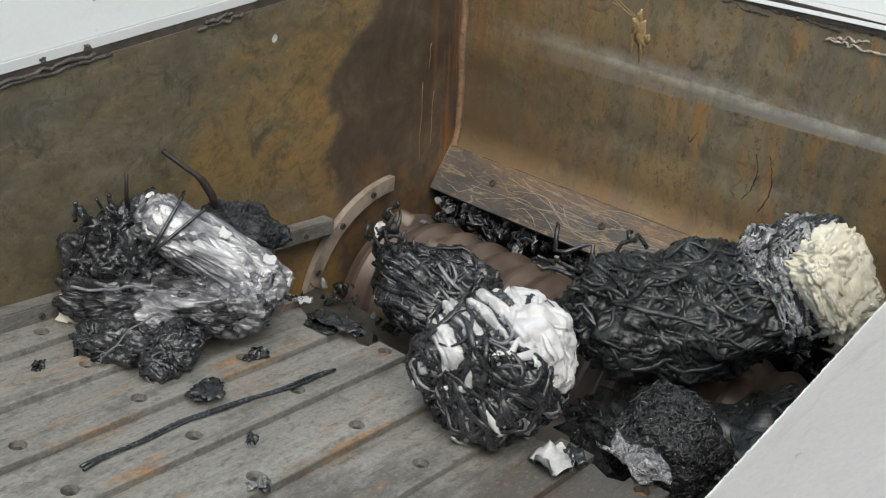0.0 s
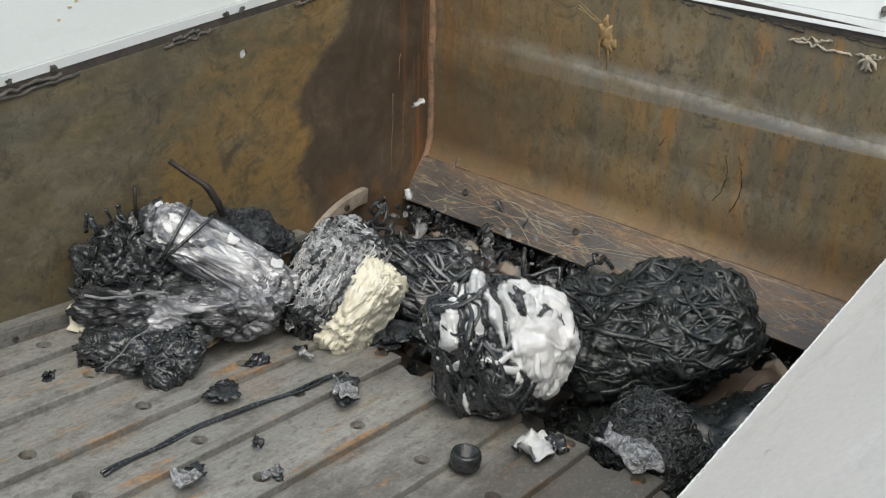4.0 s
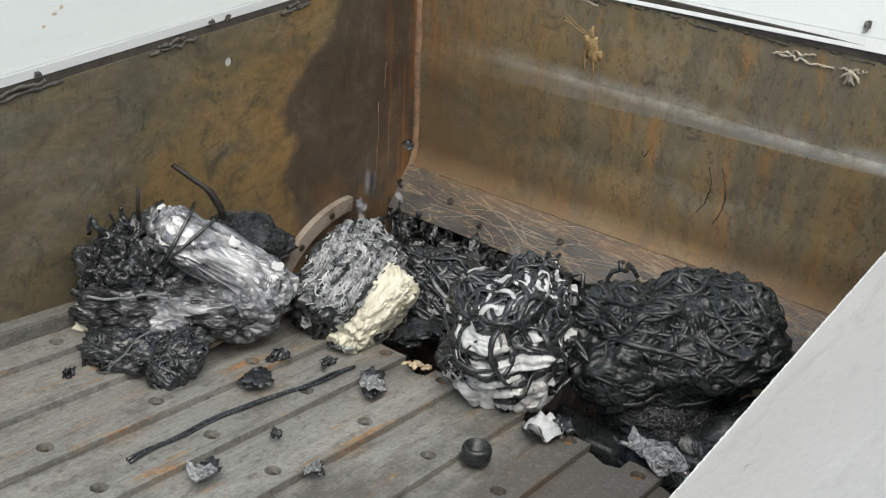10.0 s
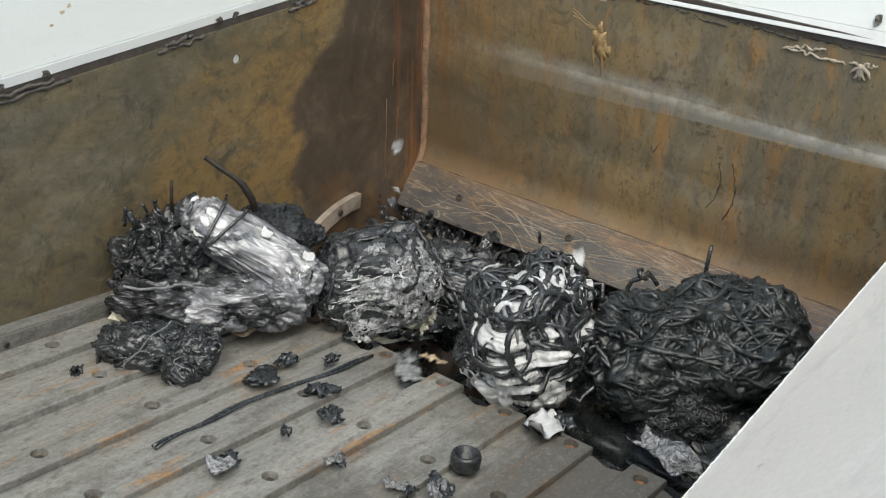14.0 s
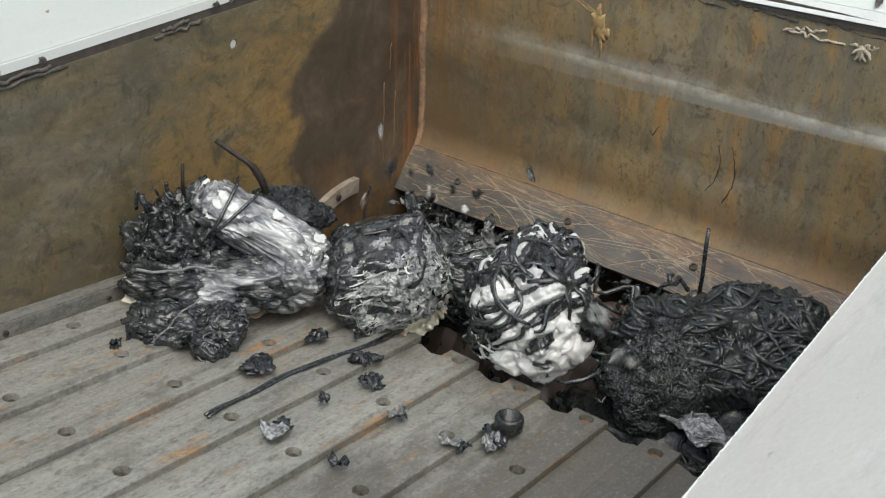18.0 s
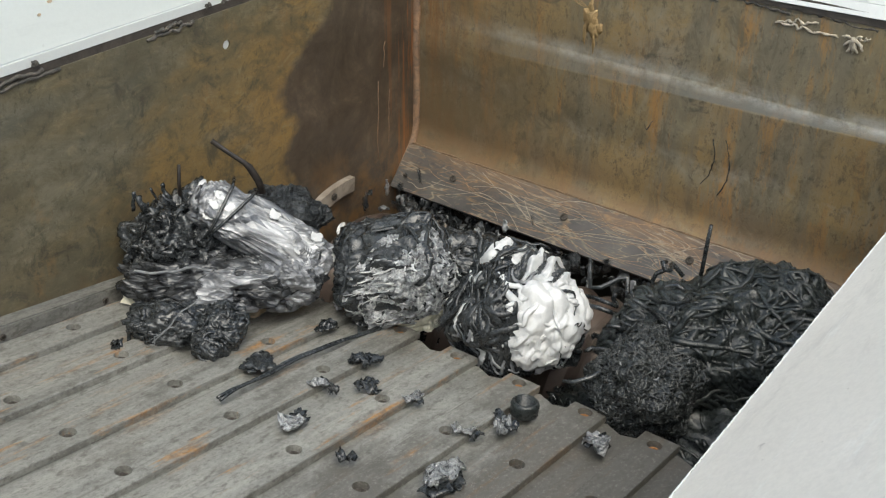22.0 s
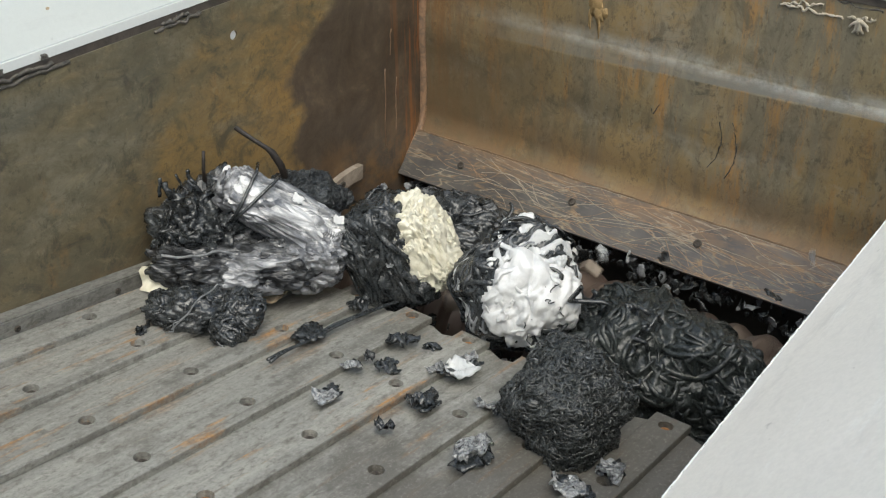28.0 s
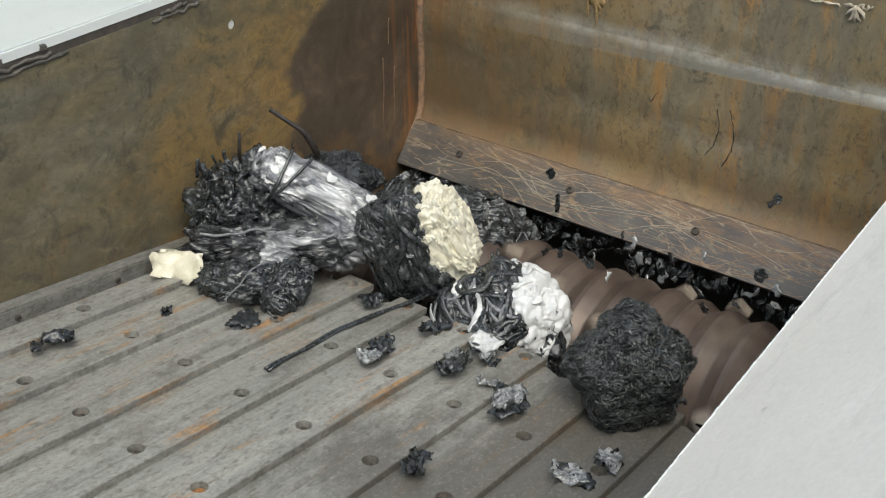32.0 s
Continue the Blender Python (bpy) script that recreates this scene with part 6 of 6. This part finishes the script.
    walk(zebra, [
        # rows zebra
        (0.00, turn(-0.795, -0.705, 0.252, 0.78, 0.50, -0.38, 0)),
        (0.50, turn(-0.776, -0.698, 0.249, 0.60, 0.70, -0.30, 0)),
        (0.90, turn(-0.722, -0.683, 0.274, 0.42, 0.72, -0.55, 0)),
        (2.40, turn(-0.709, -0.684, 0.272, 0.42, 0.72, -0.55, 0)),
        (2.90, turn(-0.785, -0.628, 0.253, 0.42, 0.72, -0.55, 0)),
        (3.20, turn(-0.801, -0.624, 0.256, 0.40, 0.74, -0.55, 0)),
        (3.50, turn(-0.748, -0.661, 0.262, 0.60, 0.66, -0.40, 0)),
        (4.20, turn(-0.685, -0.686, 0.234, 0.90, 0.10, 0.30, 30)),
        (4.90, turn(-0.672, -0.696, 0.226, 0.50, -0.70, 0.45, 65)),
        (5.50, turn(-0.643, -0.686, 0.222, 0.10, -0.88, 0.16, 90)),
        (7.00, turn(-0.616, -0.680, 0.217, 0.10, -0.89, 0.14, 90)),
        (9.00, turn(-0.599, -0.684, 0.214, 0.10, -0.89, 0.14, 90)),
        (11.00, turn(-0.597, -0.682, 0.214, 0.10, -0.89, 0.14, 90)),
        (12.10, turn(-0.593, -0.691, 0.215, 0.10, -0.89, 0.14, 90)),
        (13.00, turn(-0.571, -0.686, 0.211, 0.12, -0.89, 0.14, 90)),
        (14.50, turn(-0.595, -0.692, 0.215, 0.12, -0.89, 0.14, 90)),
        (16.50, turn(-0.600, -0.690, 0.216, 0.15, -0.87, 0.18, 90)),
        (17.50, turn(-0.575, -0.691, 0.227, 0.25, -0.80, 0.40, 85)),
        (18.20, turn(-0.543, -0.668, 0.221, 0.50, -0.60, 0.50, 70)),
        (18.80, turn(-0.524, -0.666, 0.207, 0.75, -0.35, 0.50, 60)),
        (19.30, turn(-0.533, -0.671, 0.209, 0.75, -0.35, 0.50, 50)),
        (19.45, turn(-0.500, -0.684, 0.221, 0.30, -0.60, 0.70, 40)),
        (19.60, turn(-0.500, -0.721, 0.271, -0.20, -0.30, 0.90, 70)),
        (19.70, turn(-0.450, -0.716, 0.314, -0.10, 0.50, 0.85, 40)),
        (19.80, turn(-0.400, -0.702, 0.332, 0.05, 0.95, 0.00, 10)),
        (20.00, turn(-0.400, -0.649, 0.278, 0.20, 0.95, -0.10, 0)),
        (20.20, turn(-0.380, -0.726, 0.237, 0.20, 0.80, 0.50, 20)),
        (20.40, turn(-0.360, -0.810, 0.306, 0.00, 0.70, 0.60, 60)),
        (20.50, turn(-0.340, -0.831, 0.327, -0.20, 0.70, 0.50, 60)),
        (20.65, turn(-0.340, -0.843, 0.319, -0.70, 0.50, 0.40, 40)),
        (20.80, turn(-0.360, -0.802, 0.290, -0.80, 0.10, 0.45, 20)),
        (21.00, turn(-0.420, -0.760, 0.314, -0.60, -0.50, 0.50, 10)),
        (21.20, turn(-0.450, -0.698, 0.247, -0.20, -0.75, 0.60, 0)),
        (21.40, turn(-0.500, -0.702, 0.214, 0.30, -0.60, 0.65, -10)),
        (21.70, turn(-0.569, -0.705, 0.215, 0.60, -0.05, 0.75, -20)),
        (22.00, turn(-0.511, -0.632, 0.168, 0.75, 0.05, 0.60, -20)),
        (23.00, turn(-0.520, -0.639, 0.169, 0.75, 0.08, 0.60, -20)),
        (23.60, turn(-0.511, -0.665, 0.156, 0.75, 0.20, 0.55, -20)),
        (24.00, turn(-0.507, -0.670, 0.151, 0.72, 0.45, 0.45, -20)),
        (24.50, turn(-0.496, -0.682, 0.144, 0.72, 0.45, 0.45, -20)),
        (25.50, turn(-0.474, -0.684, 0.140, 0.70, 0.50, 0.40, -20)),
        (26.60, turn(-0.539, -0.647, 0.159, 0.50, 0.40, 0.70, -25)),
        (27.50, turn(-0.545, -0.637, 0.191, 0.35, 0.30, 0.85, -35)),
        (28.00, turn(-0.499, -0.613, 0.173, 0.35, 0.15, 0.90, -35)),
        (28.50, turn(-0.523, -0.624, 0.177, 0.70, 0.60, 0.35, -30)),
        (29.00, turn(-0.517, -0.618, 0.166, 0.60, 0.70, -0.40, -30)),
        (29.60, turn(-0.495, -0.612, 0.132, 0.50, 0.80, 0.00, -10)),
        (30.30, turn(-0.523, -0.624, 0.116, 0.50, 0.70, 0.40, 0)),
        (30.70, turn(-0.524, -0.600, 0.086, 0.85, 0.30, 0.35, -50)),
        (31.00, turn(-0.516, -0.587, 0.064, 0.90, 0.25, 0.25, -90)),
        (32.00, turn(-0.522, -0.588, 0.065, 0.90, 0.25, 0.25, -90)),
        # end zebra
    ])
    walk(tangle, [
        # rows tangle
        (0.00, turn(-0.400, -0.827, 0.197, 1.00, 0.10, 0.10, 0)),
        (0.30, turn(-0.400, -0.828, 0.198, 1.00, 0.10, 0.10, 10)),
        (0.60, turn(-0.400, -0.818, 0.200, 1.00, 0.10, 0.10, 0)),
        (0.75, turn(-0.400, -0.811, 0.273, 0.95, -0.15, 0.10, -20)),
        (0.90, turn(-0.400, -0.812, 0.330, 0.95, -0.10, 0.10, -40)),
        (1.05, turn(-0.400, -0.813, 0.330, 0.95, -0.10, 0.10, -40)),
        (1.25, turn(-0.400, -0.825, 0.207, 1.00, 0.00, 0.10, -15)),
        (1.50, turn(-0.400, -0.807, 0.199, 1.00, 0.10, 0.10, 0)),
        (2.00, turn(-0.400, -0.810, 0.151, 1.00, 0.12, 0.10, 10)),
        (2.50, turn(-0.400, -0.817, 0.164, 1.00, 0.12, 0.10, 0)),
        (3.50, turn(-0.400, -0.816, 0.161, 1.00, 0.10, 0.10, 0)),
        (5.50, turn(-0.400, -0.834, 0.146, 1.00, 0.15, 0.10, 10)),
        (7.00, turn(-0.400, -0.857, 0.164, 1.00, 0.12, 0.10, 0)),
        (9.00, turn(-0.400, -0.890, 0.181, 1.00, 0.10, 0.10, 0)),
        (10.50, turn(-0.400, -0.894, 0.190, 1.00, 0.05, 0.10, 5)),
        (11.00, turn(-0.400, -0.895, 0.185, 1.00, 0.10, 0.10, 0)),
        (13.00, turn(-0.400, -0.923, 0.163, 1.00, 0.10, 0.10, 10)),
        (13.50, turn(-0.400, -0.932, 0.198, 1.00, -0.10, 0.10, -20)),
        (14.00, turn(-0.400, -0.920, 0.178, 1.00, 0.10, 0.10, 0)),
        (16.50, turn(-0.380, -0.953, 0.144, 1.00, 0.10, 0.10, 10)),
        (18.00, turn(-0.380, -0.965, 0.137, 1.00, 0.10, 0.20, 0)),
        (19.00, turn(-0.380, -0.970, 0.136, 1.00, 0.10, 0.20, 0)),
        (20.50, turn(-0.380, -0.962, 0.128, 1.00, 0.10, 0.10, 5)),
        (22.00, turn(-0.380, -0.973, 0.165, 1.00, 0.15, 0.10, 0)),
        (22.60, turn(-0.350, -1.029, 0.168, 1.00, 0.10, 0.10, 10)),
        (23.00, turn(-0.350, -1.027, 0.164, 1.00, 0.05, 0.10, -10)),
        (24.00, turn(-0.350, -1.027, 0.146, 1.00, 0.00, 0.10, 0)),
        (25.00, turn(-0.350, -1.015, 0.115, 1.00, -0.10, 0.10, 10)),
        (25.50, turn(-0.350, -0.993, 0.094, 1.00, -0.20, 0.10, 20)),
        (27.50, turn(-0.420, -0.868, 0.099, 0.75, -0.60, 0.20, 30)),
        (28.00, turn(-0.420, -0.874, 0.040, 0.90, -0.35, 0.20, 60)),
        (28.40, turn(-0.429, -0.796, 0.179, 0.55, -0.80, 0.20, 20)),
        (28.70, turn(-0.429, -0.819, 0.196, 0.55, -0.80, 0.20, 0)),
        (29.00, turn(-0.420, -0.840, 0.149, 0.60, -0.75, 0.20, 20)),
        (29.30, turn(-0.420, -0.805, 0.157, 0.65, -0.70, 0.20, 40)),
        (29.60, turn(-0.500, -0.758, 0.168, 0.80, -0.55, 0.30, 60)),
        (29.90, turn(-0.500, -0.769, 0.084, 0.85, -0.50, 0.30, 70)),
        (30.05, turn(-0.480, -0.781, 0.088, 0.80, -0.55, 0.20, 60)),
        (30.20, turn(-0.420, -0.816, 0.168, 0.50, -0.80, 0.20, 30)),
        (30.50, turn(-0.420, -0.817, 0.203, 0.30, -0.95, 0.20, 10)),
        (30.80, turn(-0.396, -0.851, 0.117, 0.60, -0.70, 0.20, 40)),
        (31.00, turn(-0.356, -0.908, 0.036, 0.90, -0.40, 0.20, 60)),
        (31.40, turn(-0.356, -0.907, -0.097, 0.95, -0.20, 0.20, 40)),
        (31.70, turn(-0.356, -0.946, -0.146, 0.95, -0.20, 0.20, 20)),
        (32.00, turn(-0.336, -0.987, -0.194, 0.95, -0.20, 0.20, 0)),
        # end tangle
    ])
    walk(ball, [
        # rows ball
        (0.00, turn(-0.590, -0.925, 0.076, 1.00, 0.00, 0.00, 0)),
        (2.00, turn(-0.586, -0.939, 0.076, 0.90, 0.30, 0.20, 0)),
        (3.50, turn(-0.599, -0.935, 0.078, 1.00, 0.00, 0.00, 0)),
        (6.00, turn(-0.551, -0.927, 0.070, 0.90, 0.20, 0.30, 20)),
        (9.00, turn(-0.449, -0.908, 0.073, 1.00, 0.00, 0.00, 0)),
        (11.00, turn(-0.447, -0.907, 0.073, 0.90, 0.30, 0.30, 0)),
        (13.00, turn(-0.460, -0.931, 0.096, 0.60, 0.40, 0.60, 0)),
        (14.50, turn(-0.461, -0.920, 0.096, 0.60, 0.30, 0.60, 10)),
        (16.50, turn(-0.482, -0.897, 0.119, 0.60, 0.30, 0.60, 10)),
        (19.00, turn(-0.493, -0.900, 0.131, 0.50, 0.30, 0.80, 20)),
        (21.00, turn(-0.512, -0.901, 0.134, 0.50, 0.30, 0.80, 25)),
        (22.00, turn(-0.535, -0.902, 0.138, 0.30, 0.30, 0.90, 30)),
        (22.60, turn(-0.523, -0.878, 0.136, 0.10, 0.30, 0.90, 40)),
        (23.20, turn(-0.495, -0.921, 0.121, 0.40, 0.50, 0.70, 10)),
        (23.80, turn(-0.567, -0.901, 0.151, 0.70, 0.60, 0.30, 0)),
        (24.40, turn(-0.582, -0.886, 0.164, 0.60, 0.80, -0.20, 0)),
        (24.70, turn(-0.603, -0.881, 0.153, 0.50, 0.80, -0.50, 20)),
        (25.00, turn(-0.595, -0.857, 0.161, 0.70, 0.50, -0.50, 40)),
        (25.50, turn(-0.603, -0.839, 0.163, 0.80, 0.20, -0.40, 40)),
        (27.50, turn(-0.721, -0.854, 0.199, 1.00, 0.00, 0.10, 30)),
        (28.10, turn(-0.771, -0.876, 0.202, 0.95, 0.20, 0.10, 0)),
        (28.40, turn(-0.729, -0.881, 0.211, 0.70, 0.20, 0.60, 0)),
        (28.70, turn(-0.764, -0.880, 0.216, 0.50, 0.20, 0.80, 0)),
        (29.30, turn(-0.743, -0.902, 0.213, 0.60, 0.30, 0.70, 10)),
        (29.90, turn(-0.786, -0.893, 0.220, 0.80, 0.30, 0.40, 20)),
        (30.50, turn(-0.740, -0.911, 0.212, 0.90, 0.10, 0.10, 20)),
        (31.10, turn(-0.624, -0.915, 0.183, 0.80, 0.10, -0.50, 10)),
        (31.40, turn(-0.745, -0.910, 0.213, 0.95, 0.20, -0.10, 10)),
        (31.70, turn(-0.707, -0.906, 0.207, 0.90, 0.30, 0.20, 10)),
        (32.00, turn(-0.664, -0.923, 0.200, 0.70, 0.30, 0.60, 10)),
        # end ball
    ])
    walk(foam, [
        # rows foam
        (0.00, turn(-0.300, -1.009, 0.300, 0.50, 0.40, 0.70, 0)),
        (0.30, turn(-0.300, -1.001, 0.273, 0.60, 0.20, 0.70, 0)),
        (0.90, turn(-0.340, -1.028, 0.198, 0.30, -0.30, 0.80, 0)),
        (1.10, turn(-0.320, -1.026, 0.233, 0.50, 0.20, 0.80, 10)),
        (1.30, turn(-0.300, -0.915, 0.279, 0.10, 0.90, 0.30, 20)),
        (1.50, turn(-0.300, -0.880, 0.323, 0.10, 0.60, 0.70, 30)),
        (1.70, turn(-0.300, -0.844, 0.376, -0.10, 0.20, 0.95, 30)),
        (1.90, turn(-0.320, -0.785, 0.334, 0.75, -0.10, 0.60, 20)),
        (2.10, turn(-0.360, -0.655, 0.268, 0.90, 0.10, 0.40, 0)),
        (2.30, turn(-0.450, -0.431, 0.233, 0.40, 0.70, 0.30, -20)),
        (2.40, turn(-0.530, -0.392, 0.230, 0.50, -0.10, 0.80, -20)),
        (2.50, turn(-0.620, -0.372, 0.196, 0.30, -0.75, 0.50, -20)),
        (2.70, turn(-0.688, -0.347, 0.196, 0.70, -0.35, 0.60, -45)),
        (3.50, turn(-0.690, -0.339, 0.196, 0.75, -0.25, 0.60, -45)),
        (5.50, turn(-0.680, -0.338, 0.195, 0.72, -0.42, 0.50, -45)),
        (7.00, turn(-0.674, -0.353, 0.194, 0.72, -0.42, 0.50, -45)),
        (9.00, turn(-0.617, -0.352, 0.184, 0.72, -0.42, 0.50, -45)),
        (11.00, turn(-0.621, -0.347, 0.185, 0.72, -0.42, 0.50, -45)),
        (11.30, turn(-0.601, -0.357, 0.186, 0.40, -0.70, 0.40, -15)),
        (11.60, turn(-0.589, -0.347, 0.184, 0.20, -0.95, 0.05, 10)),
        (13.00, turn(-0.607, -0.366, 0.187, 0.15, -0.93, -0.25, 10)),
        (14.00, turn(-0.591, -0.367, 0.184, 0.20, -0.93, -0.25, 15)),
        (16.50, turn(-0.597, -0.378, 0.185, 0.25, -0.90, -0.25, 15)),
        (19.00, turn(-0.609, -0.410, 0.187, 0.25, -0.90, -0.25, 20)),
        (21.00, turn(-0.597, -0.401, 0.185, 0.25, -0.90, -0.25, 20)),
        (23.00, turn(-0.569, -0.422, 0.180, 0.25, -0.90, -0.25, 20)),
        (25.50, turn(-0.548, -0.418, 0.177, 0.35, -0.90, 0.10, 15)),
        (26.00, turn(-0.551, -0.410, 0.192, 0.60, -0.70, 0.15, 60)),
        (26.50, turn(-0.546, -0.397, 0.191, 0.80, -0.40, 0.30, 110)),
        (27.00, turn(-0.534, -0.378, 0.189, 0.85, -0.10, 0.40, 155)),
        (27.50, turn(-0.536, -0.365, 0.189, 0.88, 0.40, 0.18, 180)),
        (28.00, turn(-0.543, -0.371, 0.190, 0.88, 0.40, 0.18, 180)),
        (29.00, turn(-0.549, -0.381, 0.191, 0.88, 0.40, 0.18, 180)),
        (30.00, turn(-0.544, -0.388, 0.190, 0.80, 0.42, 0.38, 180)),
        (31.00, turn(-0.551, -0.410, 0.191, 0.88, 0.40, 0.18, 180)),
        (32.00, turn(-0.520, -0.403, 0.186, 0.88, 0.40, 0.18, 180)),
        # end foam
    ])
    walk(back, [
        # rows back
        (0.00, turn(-0.548, -0.409, 0.120, 0.80, -0.30, 0.30, 0)),
        (2.00, turn(-0.514, -0.415, 0.114, 0.80, -0.30, 0.30, 20)),
        (3.50, turn(-0.478, -0.376, 0.116, 0.80, -0.30, 0.30, 0)),
        (6.00, turn(-0.466, -0.402, 0.127, 0.80, -0.30, 0.30, 0)),
        (9.00, turn(-0.430, -0.405, 0.105, 0.80, -0.35, 0.20, 10)),
        (11.00, turn(-0.410, -0.400, 0.100, 0.80, -0.30, 0.20, 40)),
        (13.00, turn(-0.380, -0.390, 0.080, 0.85, -0.30, 0.30, 60)),
        (17.00, turn(-0.370, -0.385, 0.065, 0.90, -0.30, 0.30, 80)),
        (23.00, turn(-0.340, -0.400, 0.045, 0.90, -0.30, 0.30, 60)),
        (25.50, turn(-0.330, -0.395, 0.045, 0.90, -0.30, 0.30, 60)),
        (28.00, turn(-0.275, -0.332, 0.055, 0.90, -0.35, 0.30, 80)),
        (32.00, turn(-0.232, -0.328, 0.018, 0.90, -0.35, 0.30, 80)),
        # end back
    ])
    # the heaps are drawn down under the rotor late on
    for ob, x, y, z in ((pile, -0.40, -1.08, -0.02), (under, -0.50, -0.98, -0.035)):
        walk(ob, [(0, pose(x, y, z)), (2, pose(x, y, z - 0.006, 0, 4, 0)), (5, pose(x, y, z)), (9, pose(x, y, z - 0.004, 0, 5, 0)), (14, pose(x, y, z)), (19, pose(x, y, z - 0.008, 0, 4, 0)), (24, pose(x, y, z)),
                  (27.5, pose(x, y, z - 0.09, 0, 16, 0)), (29.3, pose(x, y, z - 0.17, 0, 24, 0)), (32, pose(x, y, z - 0.21, 0, 28, 0))])
    rng = random.Random(41)
    rows = [(0, pose(0, 0, -0.05)), (2.2, pose(0, 0, -0.03))]
    rows += [(2.6 + 0.5 * i, pose(rng.uniform(-0.012, 0.012), rng.uniform(-0.02, 0.02), rng.uniform(-0.012, 0.014), rng.uniform(-3, 3), rng.uniform(-3, 3), 0)) for i in range(44)]
    walk(debris, rows + [(26.5, pose(0, 0, -0.03)), (29, pose(0, 0, -0.05)), (32, pose(0, 0, -0.06))])
    # a stick is thrust up behind the tangle for a while
    walk(stick, [(0, pose(-0.33, -0.93, -0.42)), (13.2, pose(-0.33, -0.93, -0.42)), (13.7, pose(-0.30, -0.870, 0.19, 4, 2, 0)), (17, pose(-0.30, -0.873, 0.19)), (20, pose(-0.30, -0.875, 0.192, 3, 0, 0)), (22.4, pose(-0.30, -0.880, 0.19, 5, 0, 0)),
                 (22.9, pose(-0.33, -0.93, -0.42)), (32, pose(-0.33, -0.93, -0.42))])
    # scraps ride on the table; the late ones fly in from the rotor first
    def lying(t, u, y, spin, h=0.0):
        return Matrix.Translation(on_table(u + s_at(t), y, 0.012 + h)) @ tilt @ pose(0, 0, 0, 0, 0, spin)
    for i, (ob, stations, drop) in enumerate(SCRAPS):
        spin = 0 if ob is wire else 77 * i % 360
        lands, u, y = stations[0]
        rows = []
        if lands > 0:
            deep = pose(-0.40, max(-1.1, y), -0.36, 0, 0, spin)
            top = on_table(u + s_at(lands), y)
            rows += [(0, deep), (lands - 0.62, deep), (lands - 0.45, pose(-0.46, y, 0.10, 40, 20, spin)), (lands - 0.22, Matrix.Translation((top.x * 0.55 - 0.46 * 0.45, y, top.z + 0.13)) @ pose(0, 0, 0, 50, 30, spin))]
        last = drop if drop else 32.0
        for t in sorted({q[0] for q in stations} | {q[0] for q in stroke} | {last}):
            if lands <= t <= last:
                for (t0, u0, y0), (t1, u1, y1) in zip(stations, stations[1:]):
                    if t0 <= t <= t1:
                        k = (t - t0) / (t1 - t0)
                        u, y = u0 + (u1 - u0) * k, y0 + (y1 - y0) * k
                if t > stations[-1][0]:
                    u, y = stations[-1][1:]
                rows.append((t, lying(t, u, y, spin)))
        if drop:
            rows += [(drop + 0.3, pose(-0.52, y, 0.02, 0, 60, spin)), (drop + 0.6, pose(-0.42, y, -0.36, 0, 60, spin)), (32.0, pose(-0.42, y, -0.36, 0, 60, spin))]
        walk(ob, rows)
    # chips leap from the rotor and drop back
    for i, ob in enumerate(CHIPS):
        rng = random.Random(900 + i)
        t, rows = 0.0, []
        while t < 32.0:
            y = -0.07 - 0.85 * rng.random() ** 1.9 if t < 26.5 else -0.25 - 0.85 * rng.random()
            x0, x1 = rng.uniform(-0.40, -0.22), rng.uniform(-0.34, -0.12)
            high, span = 0.015 + (0.30 * rng.random() ** 6.0 if i % 3 == 0 else 0.06 * rng.random()), 0.0
            span = 2 * math.sqrt(2 * high / 9.81) + 0.12
            y1 = max(-1.15, min(-0.08, y + rng.uniform(-0.16, 0.16)))
            a0 = rng.uniform(0, 360)
            wait = rng.uniform(0.02, 0.6)
            rows.append((t, pose(x0, y, -0.02, a0, a0, 0)))
            for k in (0.2, 0.5, 0.8):
                rows.append((t + span * k, pose(x0 + (x1 - x0) * k, y + (y1 - y) * k, 0.10 + high * 4 * k * (1 - k), a0 + 110 * k, a0 + 60 * k, 90 * k)))
            rows.append((t + span, pose(x1, y1, -0.02, a0 + 120, a0 + 60, 90)))
            t += span + wait + 0.1
        rows = [r for r in rows if r[0] < 31.9]
        rows.append((32.0, rows[-1][1]))
        walk(ob, rows)


motions()
